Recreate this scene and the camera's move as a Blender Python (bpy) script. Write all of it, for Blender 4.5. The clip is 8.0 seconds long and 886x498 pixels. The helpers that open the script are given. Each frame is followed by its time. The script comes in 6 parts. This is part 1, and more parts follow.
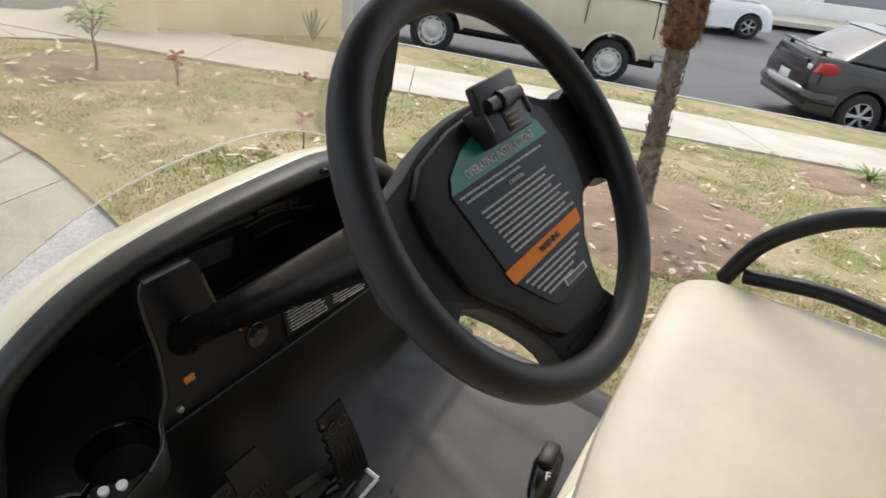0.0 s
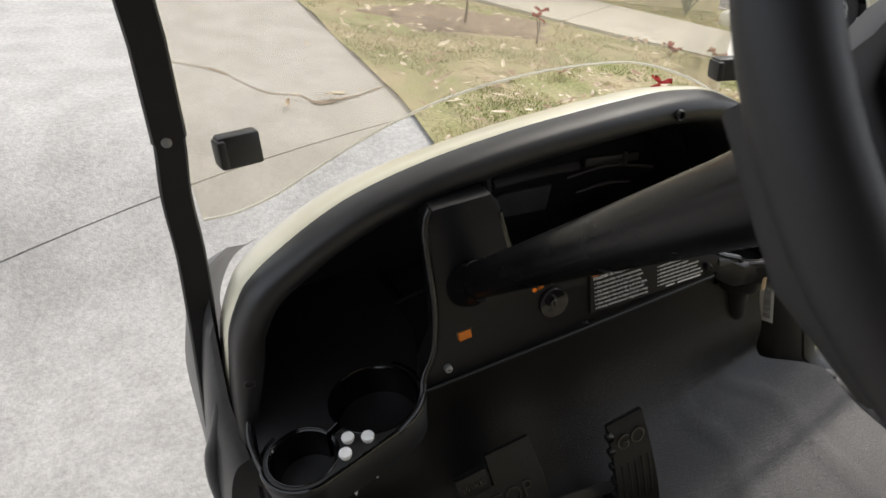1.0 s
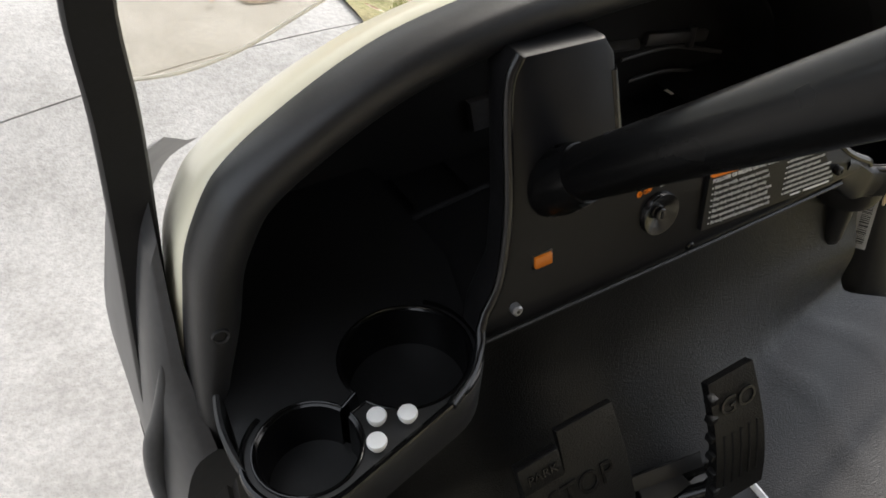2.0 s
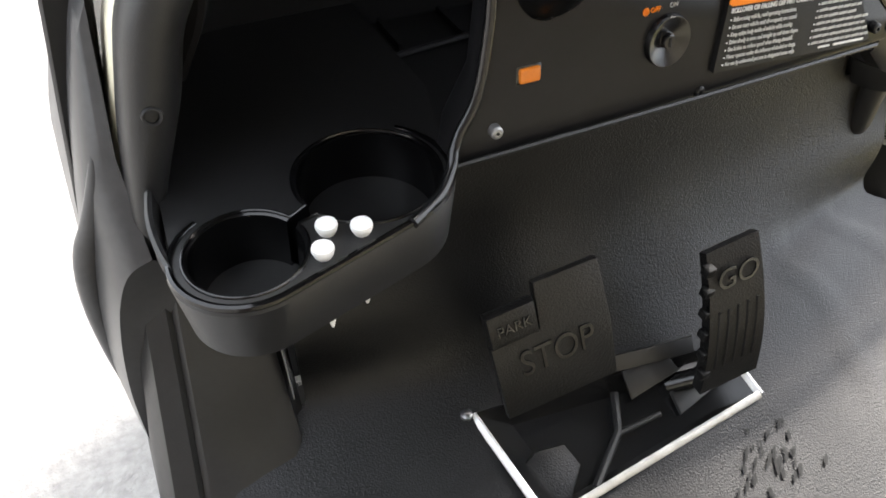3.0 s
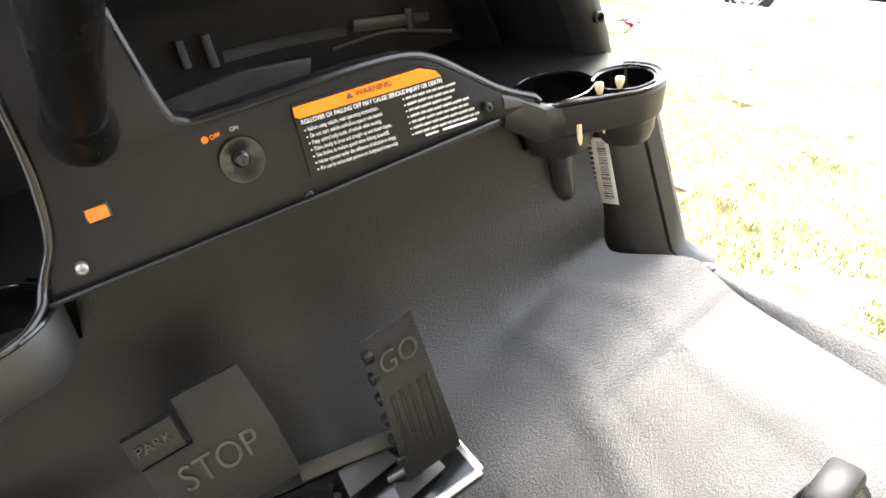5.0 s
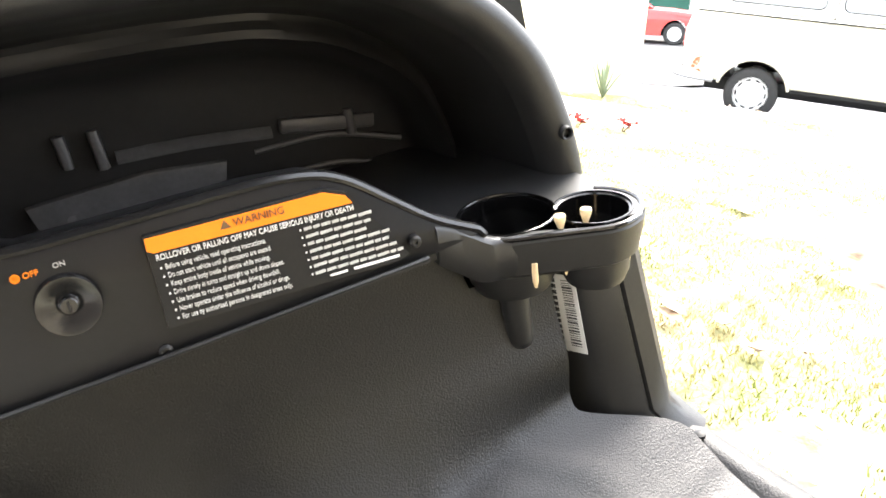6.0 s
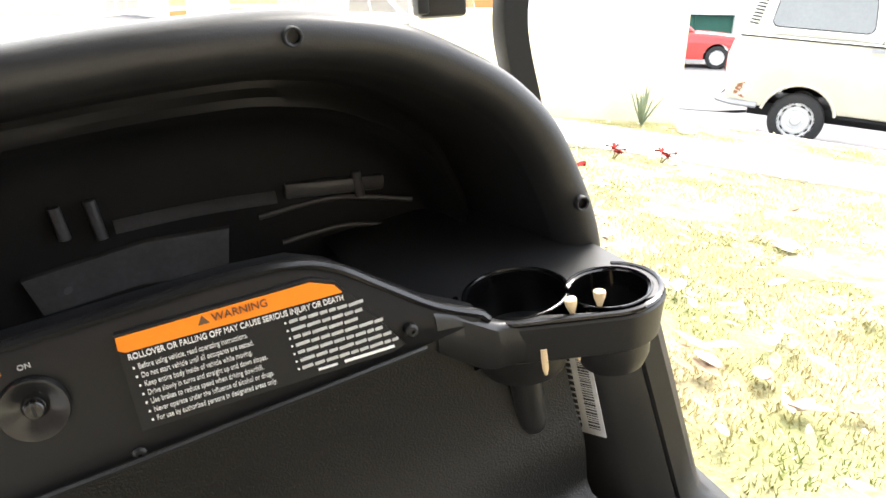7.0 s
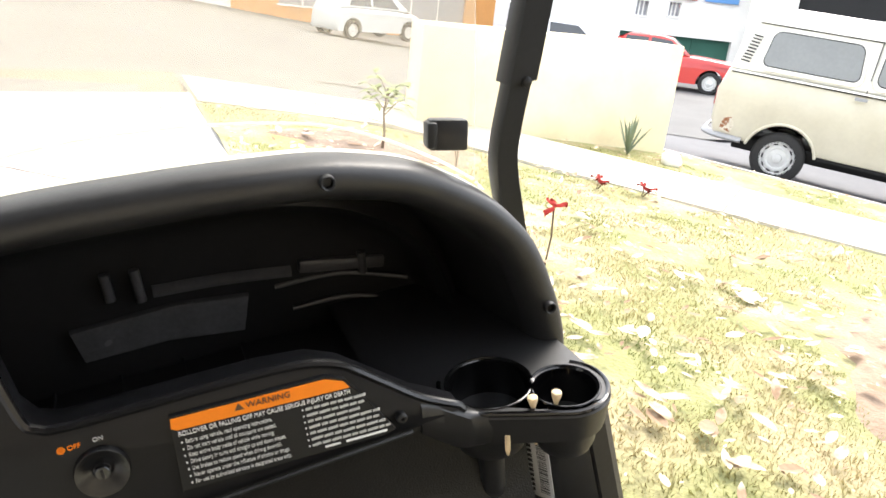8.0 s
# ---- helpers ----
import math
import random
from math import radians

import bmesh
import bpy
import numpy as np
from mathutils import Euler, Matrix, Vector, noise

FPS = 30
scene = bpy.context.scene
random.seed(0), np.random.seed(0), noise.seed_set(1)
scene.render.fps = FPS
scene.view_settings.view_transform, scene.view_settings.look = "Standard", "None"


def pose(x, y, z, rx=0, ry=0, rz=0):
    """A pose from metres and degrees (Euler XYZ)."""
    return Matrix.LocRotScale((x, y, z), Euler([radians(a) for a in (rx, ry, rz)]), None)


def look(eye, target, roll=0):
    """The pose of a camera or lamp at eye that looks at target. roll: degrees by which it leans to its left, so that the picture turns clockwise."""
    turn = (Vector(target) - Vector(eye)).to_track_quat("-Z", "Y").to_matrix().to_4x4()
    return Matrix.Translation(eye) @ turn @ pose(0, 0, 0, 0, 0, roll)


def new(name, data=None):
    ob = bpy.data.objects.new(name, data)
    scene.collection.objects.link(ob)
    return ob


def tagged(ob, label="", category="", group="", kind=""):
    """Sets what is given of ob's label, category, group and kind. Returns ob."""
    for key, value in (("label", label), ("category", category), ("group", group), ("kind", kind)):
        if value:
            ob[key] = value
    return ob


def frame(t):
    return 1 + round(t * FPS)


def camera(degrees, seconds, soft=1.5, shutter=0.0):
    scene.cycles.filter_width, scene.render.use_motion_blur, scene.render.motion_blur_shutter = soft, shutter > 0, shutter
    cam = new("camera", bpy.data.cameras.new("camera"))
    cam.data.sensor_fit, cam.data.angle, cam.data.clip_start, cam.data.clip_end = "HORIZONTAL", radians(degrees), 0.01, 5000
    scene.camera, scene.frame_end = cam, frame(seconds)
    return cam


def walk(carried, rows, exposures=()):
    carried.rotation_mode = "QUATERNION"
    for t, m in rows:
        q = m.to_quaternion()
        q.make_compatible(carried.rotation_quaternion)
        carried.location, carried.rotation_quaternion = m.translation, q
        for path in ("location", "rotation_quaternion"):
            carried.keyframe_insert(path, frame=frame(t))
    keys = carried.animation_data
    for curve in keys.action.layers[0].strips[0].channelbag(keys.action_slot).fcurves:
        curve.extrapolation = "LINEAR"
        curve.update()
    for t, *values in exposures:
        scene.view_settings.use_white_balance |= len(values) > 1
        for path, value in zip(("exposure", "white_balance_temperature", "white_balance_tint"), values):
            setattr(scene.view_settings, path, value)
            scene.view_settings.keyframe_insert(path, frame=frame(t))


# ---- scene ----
# The cart stands a little askew on the uneven edge of lawn and driveway: its own axes in the world.
CART = pose(0, 0, 0, 1.2, -10.9, 0)
cam = camera(63.0, 8.0, 1.6, 0.12)
# seconds, then the eye and the yaw, pitch and roll in the cart's axes
ROWS = [
    (0.0, -0.601, -0.861, 1.612, -51.18, -36.02, 0.69),
    (0.2, -0.583, -0.841, 1.599, -45.34, -35.50, -1.77),
    (0.5, -0.503, -0.802, 1.544, -32.06, -34.09, -2.41),
    (0.6, -0.491, -0.788, 1.511, -28.71, -34.82, -2.68),
    (0.9, -0.462, -0.727, 1.439, -20.80, -35.64, -5.40),
    (1.0, -0.469, -0.690, 1.407, -19.84, -35.96, -6.68),
    (1.2, -0.471, -0.633, 1.351, -21.33, -36.37, -7.85),
    (2.3, -0.539, -0.359, 1.104, -29.63, -42.34, 0.54),
    (2.5, -0.537, -0.369, 1.068, -28.73, -42.78, 1.19),
    (3.0, -0.501, -0.435, 1.020, -26.71, -44.13, 1.52),
    (3.5, -0.440, -0.518, 0.993, -25.96, -44.60, -2.38),
    (4.0, -0.355, -0.606, 0.997, -29.75, -43.46, -6.48),
    (4.5, -0.263, -0.674, 1.012, -24.86, -37.05, -11.04),
    (4.7, -0.212, -0.697, 1.013, -22.61, -35.46, -12.93),
    (5.8, -0.022, -0.566, 0.951, -24.32, -28.05, -7.24),
    (6.0, 0.011, -0.545, 0.952, -23.95, -26.94, -8.33),
    (6.5, 0.062, -0.517, 0.955, -23.18, -24.86, -8.91),
    (7.0, 0.076, -0.503, 0.977, -20.83, -24.68, -9.36),
    (7.5, 0.081, -0.552, 1.040, -23.99, -26.32, -5.52),
    (8.0, 0.047, -0.581, 1.142, -22.42, -25.11, -3.95),
]
EXPOSURES = [(0.0, 0.74), (1.2, 0.80), (2.3, 1.30), (2.6, 1.70), (3.2, 2.5), (3.8, 3.0), (4.7, 3.25), (5.8, 3.3), (6.6, 3.0), (7.0, 2.65), (8.0, 2.1)]
walk(cam, [(t, CART @ pose(x, y, z, 90 + pitch, 0, yaw) @ pose(0, 0, 0, 0, 0, roll)) for t, x, y, z, yaw, pitch, roll in ROWS], EXPOSURES)

# ---- world and light: bright, hazy sky ----
world = bpy.data.worlds.new("sky")
scene.world = world
world.use_nodes = True
wn = world.node_tree.nodes
sky = wn.new("ShaderNodeTexSky")
sky.sky_type, sky.sun_disc = "NISHITA", False
sky.sun_elevation, sky.sun_rotation = radians(53), radians(55)
sky.air_density, sky.dust_density, sky.ozone_density = 1.0, 4.0, 1.0
mixw = wn.new("ShaderNodeMix")
mixw.data_type = "RGBA"
mixw.inputs[0].default_value = 0.6
mixw.inputs[7].default_value = (6.5, 6.6, 6.7, 1)
world.node_tree.links.new(sky.outputs[0], mixw.inputs[6])
world.node_tree.links.new(mixw.outputs[2], wn["Background"].inputs[0])
wn["Background"].inputs[1].default_value = 0.15
sun = new("sun", bpy.data.lights.new("sun", "SUN"))
sun.data.energy, sun.data.angle, sun.data.color = 1.05, radians(25), (1.0, 0.96, 0.9)
sun.matrix_world = look((0, 0, 10), (-0.82 * 6, -0.57 * 6, 10 - 8))

# ---- materials ----
def material(name, color, rough=0.5, metal=0.0, var=0.12, scale=30.0, bump=0.0, bscale=200.0, color2=None, coat=0.0, spec=0.5, detail=6.0, low=0.35, high=0.65, vscale=None, rvar=0.0, deep=1.0):
    """A two-scale noisy surface: blotches of two tones, fine grain and relief."""
    m = bpy.data.materials.new(name)
    m.use_nodes = True
    nt = m.node_tree
    N, L = nt.nodes, nt.links
    b = N["Principled BSDF"]
    b.inputs["Metallic"].default_value, b.inputs["Coat Weight"].default_value, b.inputs["Specular IOR Level"].default_value = metal, coat, spec
    tc = N.new("ShaderNodeTexCoord")
    n1 = N.new("ShaderNodeTexNoise")
    n1.inputs["Scale"].default_value, n1.inputs["Detail"].default_value = scale, detail
    L.new(tc.outputs["Object"], n1.inputs["Vector"])
    ramp = N.new("ShaderNodeValToRGB")
    c = Vector(color)
    c2 = Vector(color2) if color2 else c * (1 - var) 
    ramp.color_ramp.elements[0].position, ramp.color_ramp.elements[1].position = low, high
    ramp.color_ramp.elements[0].color, ramp.color_ramp.elements[1].color = (*c2, 1), (*c, 1)
    L.new(n1.outputs["Fac"], ramp.inputs[0])
    n2 = N.new("ShaderNodeTexNoise")
    n2.inputs["Scale"].default_value, n2.inputs["Detail"].default_value = vscale or scale * 9, 3.0
    L.new(tc.outputs["Object"], n2.inputs["Vector"])
    mix = N.new("ShaderNodeMix")
    mix.data_type, mix.blend_type = "RGBA", "MULTIPLY"
    mix.inputs[0].default_value = 1.0
    r2 = N.new("ShaderNodeMapRange")
    r2.inputs[3].default_value, r2.inputs[4].default_value = 1 - var, 1 + var
    L.new(n2.outputs["Fac"], r2.inputs[0])
    L.new(ramp.outputs[0], mix.inputs[6])
    L.new(r2.outputs[0], mix.inputs[7])
    L.new(mix.outputs[2], b.inputs["Base Color"])
    rr = N.new("ShaderNodeMapRange")
    rr.inputs[3].default_value, rr.inputs[4].default_value = max(0.02, rough - rvar), min(1, rough + rvar)
    L.new(n1.outputs["Fac"], rr.inputs[0])
    L.new(rr.outputs[0], b.inputs["Roughness"])
    if bump:
        n3 = N.new("ShaderNodeTexNoise")
        n3.inputs["Scale"].default_value, n3.inputs["Detail"].default_value = bscale, 2.0
        L.new(tc.outputs["Object"], n3.inputs["Vector"])
        bp = N.new("ShaderNodeBump")
        bp.inputs["Strength"].default_value, bp.inputs["Distance"].default_value = bump, 0.5 * deep / bscale
        L.new(n3.outputs["Fac"], bp.inputs["Height"])
        L.new(bp.outputs[0], b.inputs["Normal"])
    return m


def glass(name, color=(0.95, 0.95, 0.93), rough=0.03, dust=0.12):
    m = bpy.data.materials.new(name)
    m.use_nodes = True
    nt = m.node_tree
    N, L = nt.nodes, nt.links
    N.remove(N["Principled BSDF"])
    tr, gl, mx = N.new("ShaderNodeBsdfTransparent"), N.new("ShaderNodeBsdfGlossy"), N.new("ShaderNodeMixShader")
    lw = N.new("ShaderNodeLayerWeight")
    lw.inputs[0].default_value = 0.25
    fr = N.new("ShaderNodeMath")
    fr.operation = "MULTIPLY"
    fr.inputs[1].default_value = 0.5
    L.new(lw.outputs["Fresnel"], fr.inputs[0])
    tr.inputs[0].default_value, gl.inputs["Roughness"].default_value = (*color, 1), rough
    L.new(fr.outputs[0], mx.inputs[0])
    L.new(tr.outputs[0], mx.inputs[1])
    L.new(gl.outputs[0], mx.inputs[2])
    # a film of dust that scatters light
    tc, nz, rg = N.new("ShaderNodeTexCoord"), N.new("ShaderNodeTexNoise"), N.new("ShaderNodeMapRange")
    nz.inputs["Scale"].default_value, nz.inputs["Detail"].default_value = 5.0, 8.0
    rg.inputs[3].default_value, rg.inputs[4].default_value = dust * 0.4, dust * 1.6
    L.new(tc.outputs["Object"], nz.inputs["Vector"])
    L.new(nz.outputs["Fac"], rg.inputs[0])
    df, tl, half, fin = N.new("ShaderNodeBsdfDiffuse"), N.new("ShaderNodeBsdfTranslucent"), N.new("ShaderNodeMixShader"), N.new("ShaderNodeMixShader")
    df.inputs[0].default_value = tl.inputs[0].default_value = (0.72, 0.64, 0.50, 1)
    half.inputs[0].default_value = 0.6
    L.new(df.outputs[0], half.inputs[1])
    L.new(tl.outputs[0], half.inputs[2])
    L.new(rg.outputs[0], fin.inputs[0])
    L.new(mx.outputs[0], fin.inputs[1])
    L.new(half.outputs[0], fin.inputs[2])
    L.new(fin.outputs[0], N["Material Output"].inputs[0])
    return m


PLASTIC = material("black_plastic", (0.015, 0.015, 0.0153), 0.42, var=0.25, scale=14, bump=0.25, bscale=700, rvar=0.06)
GLOSSY = material("glossy_black_plastic", (0.008, 0.008, 0.0083), 0.20, var=0.2, scale=10, bump=0.05, bscale=300, rvar=0.08)
RUBBER = material("black_rubber_mat", (0.0060, 0.0060, 0.0061), 0.37, var=0.3, scale=9, bump=0.75, bscale=460, color2=(0.0042, 0.0042, 0.0043), rvar=0.14, spec=0.34, deep=0.95)
TRAY = material("tray_plastic", (0.014, 0.014, 0.0145), 0.52, var=0.25, scale=10, rvar=0.10, spec=0.35)
CUP = material("polished_black_plastic", (0.003, 0.003, 0.0032), 0.12, var=0.2, scale=12, rvar=0.05)
GREYSTRIP = material("worn_grey_strip", (0.12, 0.12, 0.12), 0.5, var=0.2, scale=60)
COLUMN = material("painted_column", (0.004, 0.004, 0.0042), 0.26, var=0.2, scale=20, spec=0.3, rvar=0.06)
# paler than TRAY: the mouldings' reflected light is put into the colour
RIBSHEEN = material("sheen_tinted_plastic", (0.085, 0.085, 0.087), 0.32, var=0.2, scale=20, rvar=0.08)
PLATESHEEN = material("sheen_tinted_plate", (0.10, 0.10, 0.102), 0.25, var=0.2, scale=20, rvar=0.08)
ZINC = material("dull_zinc", (0.30, 0.30, 0.30), 0.45, metal=0.8, var=0.2, scale=60)
SAPLEAF = material("sapling_leaf", (0.20, 0.28, 0.07), 0.55, var=0.3, scale=12)
FENDERGREY = material("greyed_black_plastic", (0.055, 0.055, 0.056), 0.34, var=0.2, scale=14, rvar=0.08)
GRIP = material("soft_grip_rubber", (0.009, 0.009, 0.0094), 0.55, var=0.2, scale=20, bump=0.2, bscale=900)
PANEL = material("dark_grey_panel", (0.010, 0.010, 0.0108), 0.32, var=0.15, scale=25, bump=0.2, bscale=900, spec=0.20, rvar=0.06)
METALBLACK = material("black_painted_steel", (0.010, 0.010, 0.0104), 0.45, var=0.25, scale=25, rvar=0.1, spec=0.3)
STEEL = material("bare_steel", (0.55, 0.55, 0.56), 0.35, metal=1.0, var=0.2, scale=60, rvar=0.1)
ALU = material("aluminium_trim", (0.62, 0.62, 0.62), 0.42, metal=0.85, var=0.2, scale=60, rvar=0.1)
CREAM = material("cream_paint", (0.80, 0.76, 0.59), 0.28, var=0.05, scale=5, coat=0.3)
VINYL = material("beige_vinyl", (0.53, 0.47, 0.36), 0.42, var=0.05, scale=6, bump=0.25, bscale=450, color2=(0.47, 0.41, 0.31))
ORANGE = material("orange_print", (0.86, 0.23, 0.012), 0.5, var=0.06, scale=40, spec=0.2)
AMBER = material("amber_lens", (0.60, 0.17, 0.015), 0.25, var=0.1, scale=80)
PALEPRINT = material("pale_print", (0.58, 0.58, 0.56), 0.5, var=0.1, scale=200)
BROWNPRINT = material("dark_brown_print", (0.10, 0.045, 0.015), 0.5, var=0.1, scale=80)
GREYPRINT = material("pale_grey_print", (0.46, 0.46, 0.44), 0.5, var=0.2, scale=200)
RUST = material("rusty_patch", (0.25, 0.10, 0.04), 0.8, var=0.4, scale=20, color2=(0.60, 0.55, 0.45), low=0.45, high=0.55)
GREEN = material("green_print", (0.01, 0.22, 0.15), 0.35, var=0.06, scale=40)
WHITE = material("white_print", (0.72, 0.72, 0.70), 0.5, var=0.05, scale=40)
BRONZE = material("bronze_print", (0.30, 0.16, 0.05), 0.5, var=0.1, scale=60)
PAPERGREY = material("grey_sticker", (0.55, 0.55, 0.54), 0.5, var=0.1, scale=60)
TEEWHITE = material("white_tee", (0.82, 0.82, 0.80), 0.4, var=0.04, scale=60)
TEEWOOD = material("wooden_tee", (0.72, 0.55, 0.33), 0.5, var=0.12, scale=60)
CLEAR = glass("clear_acrylic", (0.94, 0.93, 0.90), dust=0.13)
EDGE = material("acrylic_edge", (0.75, 0.76, 0.74), 0.25, var=0.05, scale=60)
CONCRETE = material("driveway_concrete", (0.42, 0.405, 0.38), 0.85, var=0.36, scale=5.0, low=0.38, high=0.60, bump=0.8, bscale=130, color2=(0.36, 0.346, 0.322), vscale=60, detail=10.0)
SLAB = material("pale_concrete", (0.52, 0.49, 0.43), 0.85, var=0.12, scale=2.0, bump=0.4, bscale=120, color2=(0.43, 0.40, 0.34), vscale=60)
PALEROAD = material("pale_road_concrete", (0.135, 0.133, 0.128), 0.85, var=0.15, scale=0.5, bump=0.4, bscale=90, color2=(0.105, 0.103, 0.10), vscale=40)
MUD = material("scuffed_rubber", (0.005, 0.005, 0.005), 0.55, var=0.3, scale=60, spec=0.25)
ASPHALT = material("asphalt", (0.13, 0.13, 0.135), 0.85, var=0.25, scale=0.7, bump=0.5, bscale=120, color2=(0.10, 0.10, 0.105), vscale=70)
LAWN = material("dry_lawn_soil", (0.37, 0.305, 0.18), 0.95, var=0.55, scale=2.2, low=0.40, high=0.62, bump=1.0, bscale=70, color2=(0.235, 0.235, 0.095), vscale=55, detail=10.0)
DIRT = material("bare_earth", (0.30, 0.215, 0.150), 0.95, var=0.25, scale=3.0, bump=0.8, bscale=50, color2=(0.22, 0.155, 0.105), vscale=35)
GRASS = material("grass_blades", (0.23, 0.275, 0.075), 0.7, var=0.35, scale=1.6, color2=(0.46, 0.385, 0.20), vscale=40, low=0.42, high=0.62)
LEAF = material("dry_leaf", (0.66, 0.57, 0.42), 0.7, var=0.35, scale=9, low=0.44, high=0.58, color2=(0.25, 0.155, 0.085), vscale=70)
SOIL = material("dark_soil", (0.26, 0.19, 0.135), 0.95, var=0.3, scale=9, bump=1.0, bscale=50, color2=(0.18, 0.13, 0.095), vscale=45)
BARK = material("palm_bark", (0.25, 0.21, 0.175), 0.9, var=0.3, scale=22, bump=1.0, bscale=80, color2=(0.12, 0.095, 0.075))
FIBRE = material("palm_fibre", (0.20, 0.10, 0.055), 0.9, var=0.35, scale=25, bump=1.0, bscale=120, color2=(0.09, 0.042, 0.024))
FROND = material("palm_frond", (0.08, 0.16, 0.04), 0.5, var=0.3, scale=8)
AGAVE = material("grey_green_leaf", (0.17, 0.21, 0.13), 0.55, var=0.25, scale=20)
RED = material("red_petal", (0.24, 0.018, 0.014), 0.8, var=0.25, scale=60, spec=0.1)
STEM = material("brown_stem", (0.12, 0.08, 0.05), 0.8, var=0.2, scale=60)
YELLOWWALL = material("pale_yellow_render", (0.80, 0.71, 0.49), 0.85, var=0.06, scale=2.5, bump=0.3, bscale=90, color2=(0.74, 0.64, 0.42))
WHITEWALL = material("white_render", (0.80, 0.79, 0.75), 0.85, var=0.06, scale=2, bump=0.3, bscale=90)
ORANGEWALL = material("orange_render", (0.62, 0.30, 0.10), 0.85, var=0.08, scale=2)
GREYWALL = material("grey_render", (0.33, 0.33, 0.35), 0.85, var=0.1, scale=2)
# kept dark so the added rear wall brightens no reflections
SKYBLOCK = material("brown_render", (0.11, 0.09, 0.075), 0.85, var=0.1, scale=2, bump=0.3, bscale=90)
GREENWALL = material("dark_green_awning", (0.02, 0.10, 0.07), 0.7, var=0.1, scale=3)
VANPAINT = material("faded_tan_paint", (0.55, 0.51, 0.40), 0.4, var=0.06, scale=2.5, color2=(0.50, 0.46, 0.355), coat=0.2)
VANTOP = material("off_white_paint", (0.76, 0.74, 0.67), 0.4, var=0.05, scale=2.5, coat=0.2)
BLACKCAR = material("black_car_paint", (0.012, 0.012, 0.013), 0.24, var=0.2, scale=3, coat=0.45, spec=0.5)
WHITECAR = material("white_car_paint", (0.72, 0.73, 0.74), 0.25, var=0.04, scale=3, coat=0.5)
SILVERCAR = material("silver_car_paint", (0.52, 0.54, 0.55), 0.3, var=0.05, scale=3, coat=0.5)
REDCAR = material("red_car_paint", (0.50, 0.03, 0.025), 0.3, var=0.06, scale=3, coat=0.4)
# the grey base stands for sky reflected in the van's windows
VANGLASS = material("reflection_grey_glass", (0.17, 0.175, 0.17), 0.18, var=0.1, scale=3, spec=0.8)
CARGLASS = material("car_window_glass", (0.03, 0.035, 0.04), 0.08, var=0.1, scale=3, spec=0.8)
TYRE = material("tyre_rubber", (0.022, 0.021, 0.020), 0.8, var=0.25, scale=30)
TAIL = material("red_lamp_lens", (0.34, 0.012, 0.010), 0.2, var=0.1, scale=40)
HUB = material("painted_hubcap", (0.62, 0.62, 0.60), 0.35, metal=0.2, var=0.08, scale=30)

# ---- small builders ----
def link(name, bm, mat, parent=None, label="", smooth=True):
    me = bpy.data.meshes.new(name)
    bmesh.ops.recalc_face_normals(bm, faces=bm.faces)
    bm.to_mesh(me)
    bm.free()
    me.materials.append(mat)
    if smooth:
        me.shade_smooth()
        me.set_sharp_from_angle(angle=radians(38))
    ob = new(name, me)
    ob.parent = parent
    if label:
        tagged(ob, label)
    return ob


def part(name, bm, mat, parent, label="", smooth=True):
    return link(name, bm, mat, parent, label, smooth)


def root(name, m=None):
    ob = new(name)
    ob.empty_display_size = 0.1
    if m is not None:
        ob.matrix_world = m
    return ob


def box(bm, c, s, bevel=0.0, rot=None, seg=2):
    m = Matrix.Translation(c) @ (rot.to_4x4() if rot else Matrix()) @ Matrix.Diagonal((*s, 1))
    vs = bmesh.ops.create_cube(bm, size=1, matrix=m)["verts"]
    if bevel:
        es = list({e for v in vs for e in v.link_edges})
        bmesh.ops.bevel(bm, geom=es, offset=bevel, segments=seg, affect="EDGES", profile=0.5)
    return bm


def boxm(c, s, bevel=0.0, rot=None, seg=2):
    return box(bmesh.new(), c, s, bevel, rot, seg)


def tube(bm, pts, radii, n=16, cap=True, flat=1.0, side=None):
    """A round (or flattened) bar along points."""
    pts = [Vector(p) for p in pts]
    if not isinstance(radii, (list, tuple)):
        radii = [radii] * len(pts)
    rings, ref = [], Vector(side) if side else None
    for i, p in enumerate(pts):
        d = (pts[min(i + 1, len(pts) - 1)] - pts[max(i - 1, 0)]).normalized()
        if ref is None:
            ref = d.orthogonal()
        u = (ref - d * ref.dot(d)).normalized()
        w = d.cross(u)
        ref = u
        rings.append([bm.verts.new(p + radii[i] * (math.cos(a) * u + flat * math.sin(a) * w)) for a in (2 * math.pi * k / n for k in range(n))])
    for a, b in zip(rings, rings[1:]):
        for k in range(n):
            bm.faces.new((a[k], a[(k + 1) % n], b[(k + 1) % n], b[k]))
    if cap:
        bm.faces.new(rings[0][::-1])
        bm.faces.new(rings[-1])
    return bm


def smooth_line(pts, n=8, closed=False):
    """Catmull-Rom through the points."""
    P = [Vector(p) for p in pts]
    m = len(P)
    out = []
    for i in range(m if closed else m - 1):
        a, b, c, d = (P[(i + k) % m] if closed else P[min(max(i + k, 0), m - 1)] for k in (-1, 0, 1, 2))
        for j in range(n):
            t = j / n
            out.append(0.5 * (2 * b + (c - a) * t + (2 * a - 5 * b + 4 * c - d) * t * t + (3 * b - a - 3 * c + d) * t ** 3))
    if not closed:
        out.append(P[-1])
    return out


